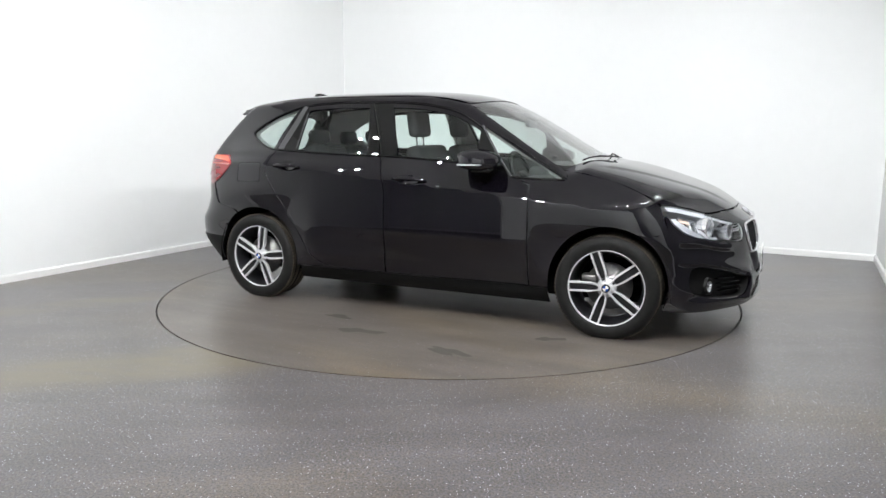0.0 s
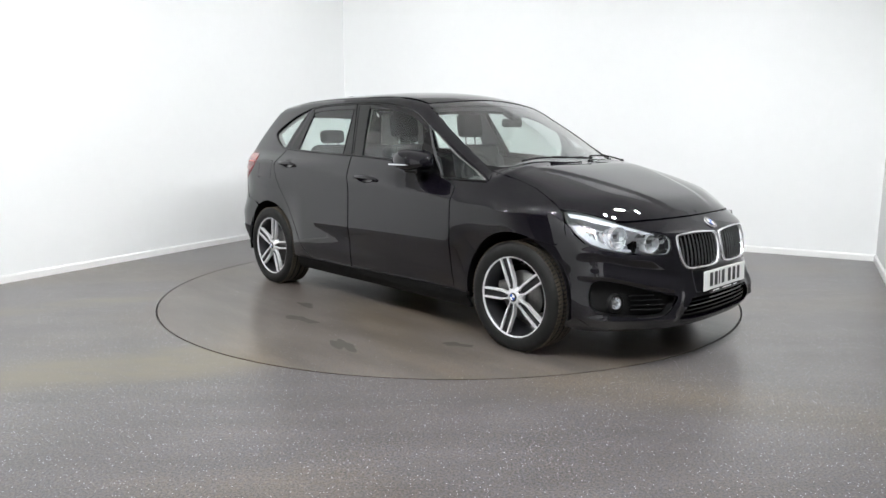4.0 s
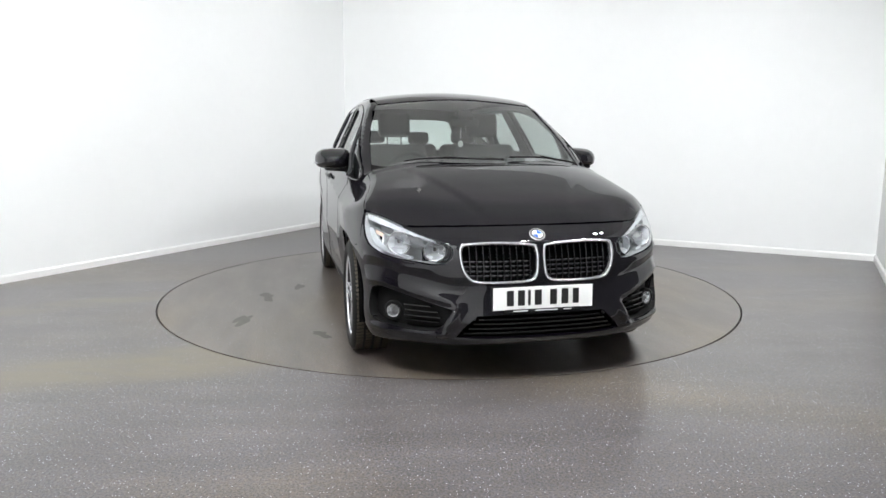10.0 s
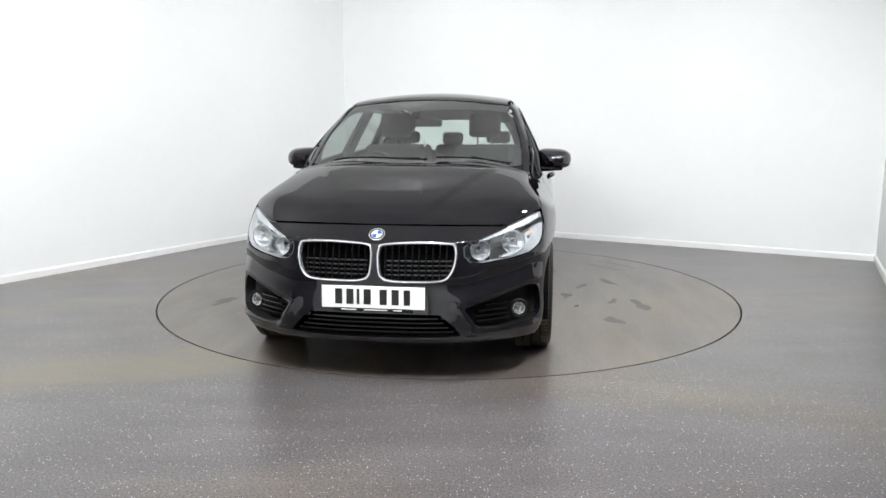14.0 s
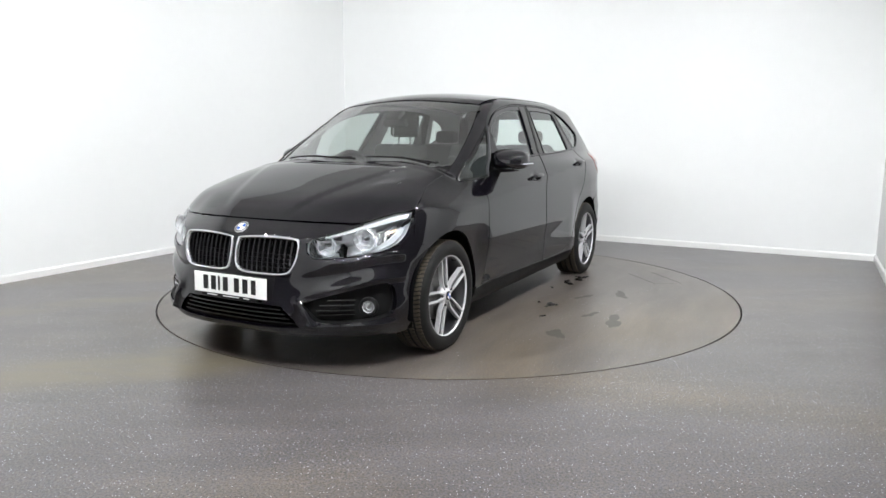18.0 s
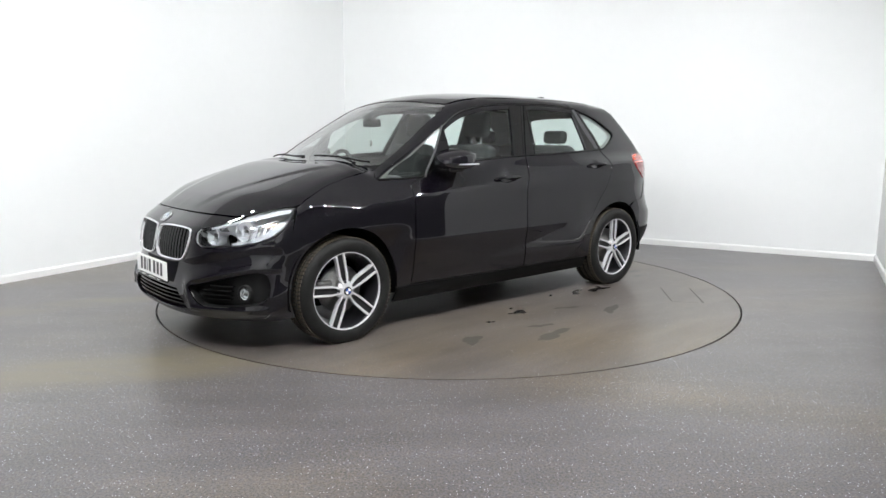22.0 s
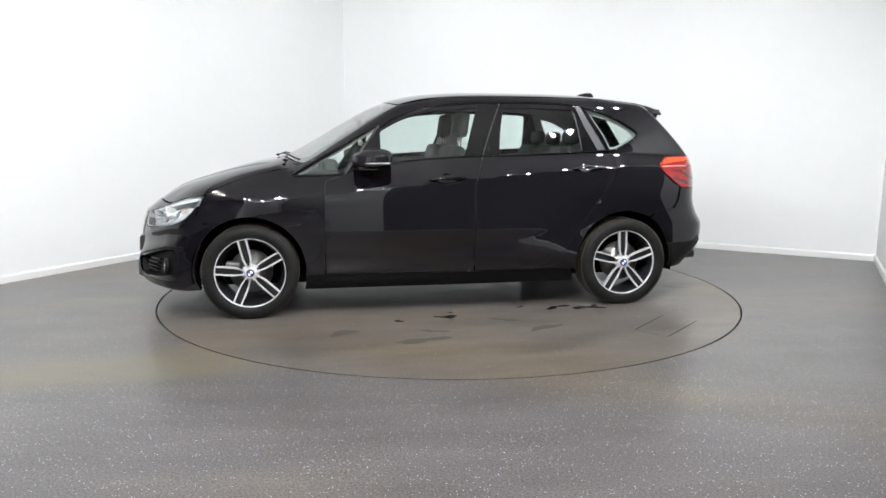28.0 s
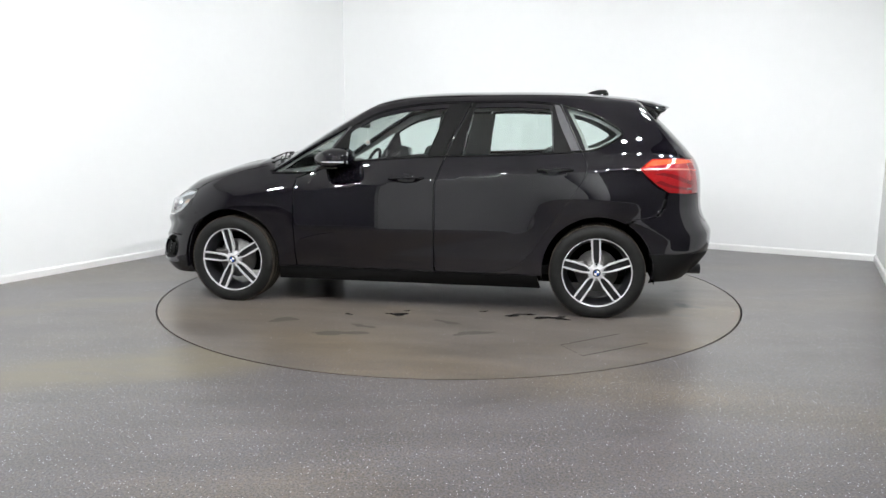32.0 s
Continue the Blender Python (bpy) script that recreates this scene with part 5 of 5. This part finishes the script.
for y in (.36, -.36):
    s = seat(-.075, y, .48, 14, 1.15)
    headrest(s, -.205, y, 1.318, .25, .19)
for y, w in ((.42, .46), (0, .30), (-.42, .46)):
    s = seat(-.92, y, w, 20, 1.1)
    headrest(s, -1.06, y, 1.225 if y else 1.215, .22 if y else .19, .11)
bm = bmesh.new()
block(bm, (.42, 1.34, .26), (.91, 0, .845), bevel=.07, seg=4)
block(bm, (.16, .40, .10), (.80, -.37, .985), bevel=.04, seg=4)
block(bm, (.12, .34, .14), (.78, 0, .98), bevel=.03, seg=3)
dash = part("dashboard", bm, TRIMGREY, car, "dark grey dashboard", smooth=True)
bm = bmesh.new()
block(bm, (.9, .20, .28), (.30, 0, .50), bevel=.04, seg=3)
part("centre_console", bm, TRIMGREY, dash, smooth=True)
ring = [(.185 * math.cos(a), 0, .185 * math.sin(a)) for a in (2 * math.pi * i / 40 for i in range(40))]
wm = Matrix.Translation((.62, -.37, .945)) @ Matrix.Rotation(radians(90), 4, "Z") @ Matrix.Rotation(radians(-22), 4, "X")
sw = part("steering_wheel", tube(ring, .015, 10, True), PLASTIC, car, "black three-spoke steering wheel", wm, True)
bm = bmesh.new()
block(bm, (.36, .022, .045), (0, 0, 0), bevel=.01)
block(bm, (.045, .022, .18), (0, 0, -.09), bevel=.01)
block(bm, (.13, .05, .11), (0, 0, -.005), bevel=.025, seg=3)
part("steering_boss", bm, PLASTIC, sw, smooth=True)
bm = bmesh.new()
block(bm, (.035, .20, .058), (.545, .02, 1.325), Matrix.Rotation(radians(6), 4, "Y"), bevel=.016, seg=3)
rv = part("rear_view_mirror", bm, PLASTIC, car, "dark oval rear view mirror", smooth=True)
bm = bmesh.new()
block(bm, (.10, .11, .035), (.545, 0.02, 1.378), Matrix.Rotation(radians(28), 4, "Y"), bevel=.012, seg=3)
part("sensor_housing", bm, PLASTIC, rv, smooth=True)
part("cord", tube([(.535, -.005, 1.29), (.535, -.006, 1.215)], .0025, 6), WHITE, rv)
part("hanging_disc", lathe([(.001, .004), (.017, .004), (.022, .002), (.024, 0), (.022, -.002), (.017, -.004), (.001, -.004)], 28), WHITE, rv, "round pale hanging air freshener", pose(.535, -.006, 1.178, 0, 0, 35), True)
part("disc_face", lathe([(.001, .0052), (.010, .0052), (.014, .0045)], 24), AMBER, rv, m=pose(.535, -.006, 1.178, 0, 0, 35), smooth=True)
bm = bmesh.new()
block(bm, (2.6, 1.5, .06), (-.35, 0, .30), bevel=.01)
block(bm, (.75, 1.35, .06), (-1.5, 0, .72), bevel=.01)
part("cabin_floor", bm, DARK, car)
# ---- the turntable ----
def turntable():
    bm = bmesh.new()
    bmesh.ops.create_cone(bm, cap_ends=True, segments=160, radius1=TABLE_R - .006, radius2=TABLE_R - .006, depth=.034)
    bmesh.ops.translate(bm, vec=(0, 0, -.017), verts=bm.verts)
    return tagged(part("turntable", bm, TABLETOP), "round scuffed grey vinyl turntable set flush in the floor", "turntable")


table = turntable()


def blob(r, seed, stretch, turn):
    """A flat irregular patch."""
    rng = random.Random(seed)
    n = 26
    ph = [rng.uniform(0, 6.28) for _ in range(4)]
    bm = bmesh.new()
    vs = []
    for i in range(n):
        a = 2 * math.pi * i / n
        k = r * (1 + .28 * math.sin(2 * a + ph[0]) + .2 * math.sin(3 * a + ph[1]) + .14 * math.sin(5 * a + ph[2]) + .08 * math.sin(8 * a + ph[3]))
        x, y = k * stretch * math.cos(a), k * math.sin(a)
        vs.append(bm.verts.new((x * math.cos(turn) - y * math.sin(turn), x * math.sin(turn) + y * math.cos(turn), 0)))
    bm.faces.new(vs)
    return bm


OIL = mat("dark_damp_stain", (.020, .018, .017), .25, vary=.3, scale=30)
PALE = mat("pale_scuff_stain", (.19, .185, .18), .5, vary=.15, scale=30)
GRIME = mat("grime_stain", (.072, .066, .060), .42, vary=.2, scale=20)
for k, (x, y, r, st) in enumerate(((.17, .96, .035, 1.8), (.14, .85, .014, 1.3), (-.62, .83, .028, 2.4), (-.89, .85, .040, 2.2), (-.80, .88, .022, 1.5), (-.72, .785, .022, 2.2), (-.95, .80, .018, 1.8), (.25, .95, .014, 1.5), (-.40, .76, .012, 2.0), (.52, 1.02, .016, 1.8))):
    part("stain", blob(r, k, st, radians(170 + 20 * (k % 3))), OIL, table, "dark damp stain", pose(x, y, .0012))
for k, (x, y, r, st) in enumerate(((-1.85, .31, .050, 2.0), (-1.75, .60, .035, 1.8), (-1.85, -.22, .035, 1.6), (-.89, -.43, .040, 1.7), (-.82, -.68, .028, 1.5), (-1.60, .74, .030, 1.8))):
    part("stain", blob(r, 50 + k, st, radians(170)), PALE, table, "pale scuff mark", pose(x, y, .0012))
for k, (x, y, r, st) in enumerate(((.33, 1.30, .030, 2.6), (.43, 1.49, .05, 3.0), (-.40, 1.33, .045, 2.4), (.74, -1.60, .05, 2.8), (-.27, -1.2, .04, 2.4), (.9, 1.25, .04, 3), (-.2, 1.1, .03, 3), (.05, -1.45, .05, 2.6), (1.2, -1.1, .04, 2))):
    part("stain", blob(r, 90 + k, st, radians(160 + 25 * (k % 3))), GRIME, table, "smeared grime mark", pose(x, y, .0011))


def seam(a, b, w):
    a, b = Vector((*a, .0014)), Vector((*b, .0014))
    n = (b - a).normalized().cross(Vector((0, 0, 1))) * w / 2
    bm = bmesh.new()
    bm.faces.new([bm.verts.new(v) for v in (a - n, b - n, b + n, a + n)])
    part("hatch_seam", bm, GAP, table, "dark seam of a floor hatch")


HATCH = ((-1.311, 1.165), (-.955, 1.480), (-1.085, 1.668), (-1.470, 1.335))
seam(HATCH[0], HATCH[1], .006)
seam(HATCH[1], HATCH[2], .003)
seam(HATCH[2], HATCH[3], .007)


def motions():
    rows, spins = [], []
    for i in range(33):
        a = heading(i)
        c, s = math.cos(radians(a)), math.sin(radians(a))
        x, y = CAR_ON_TABLE
        rows.append((float(i), pose(x * c - y * s, x * s + y * c, 0, 0, 0, a)))
        spins.append((float(i), pose(0, 0, 0, 0, 0, a)))
    walk(car, rows)
    walk(table, spins)


motions()
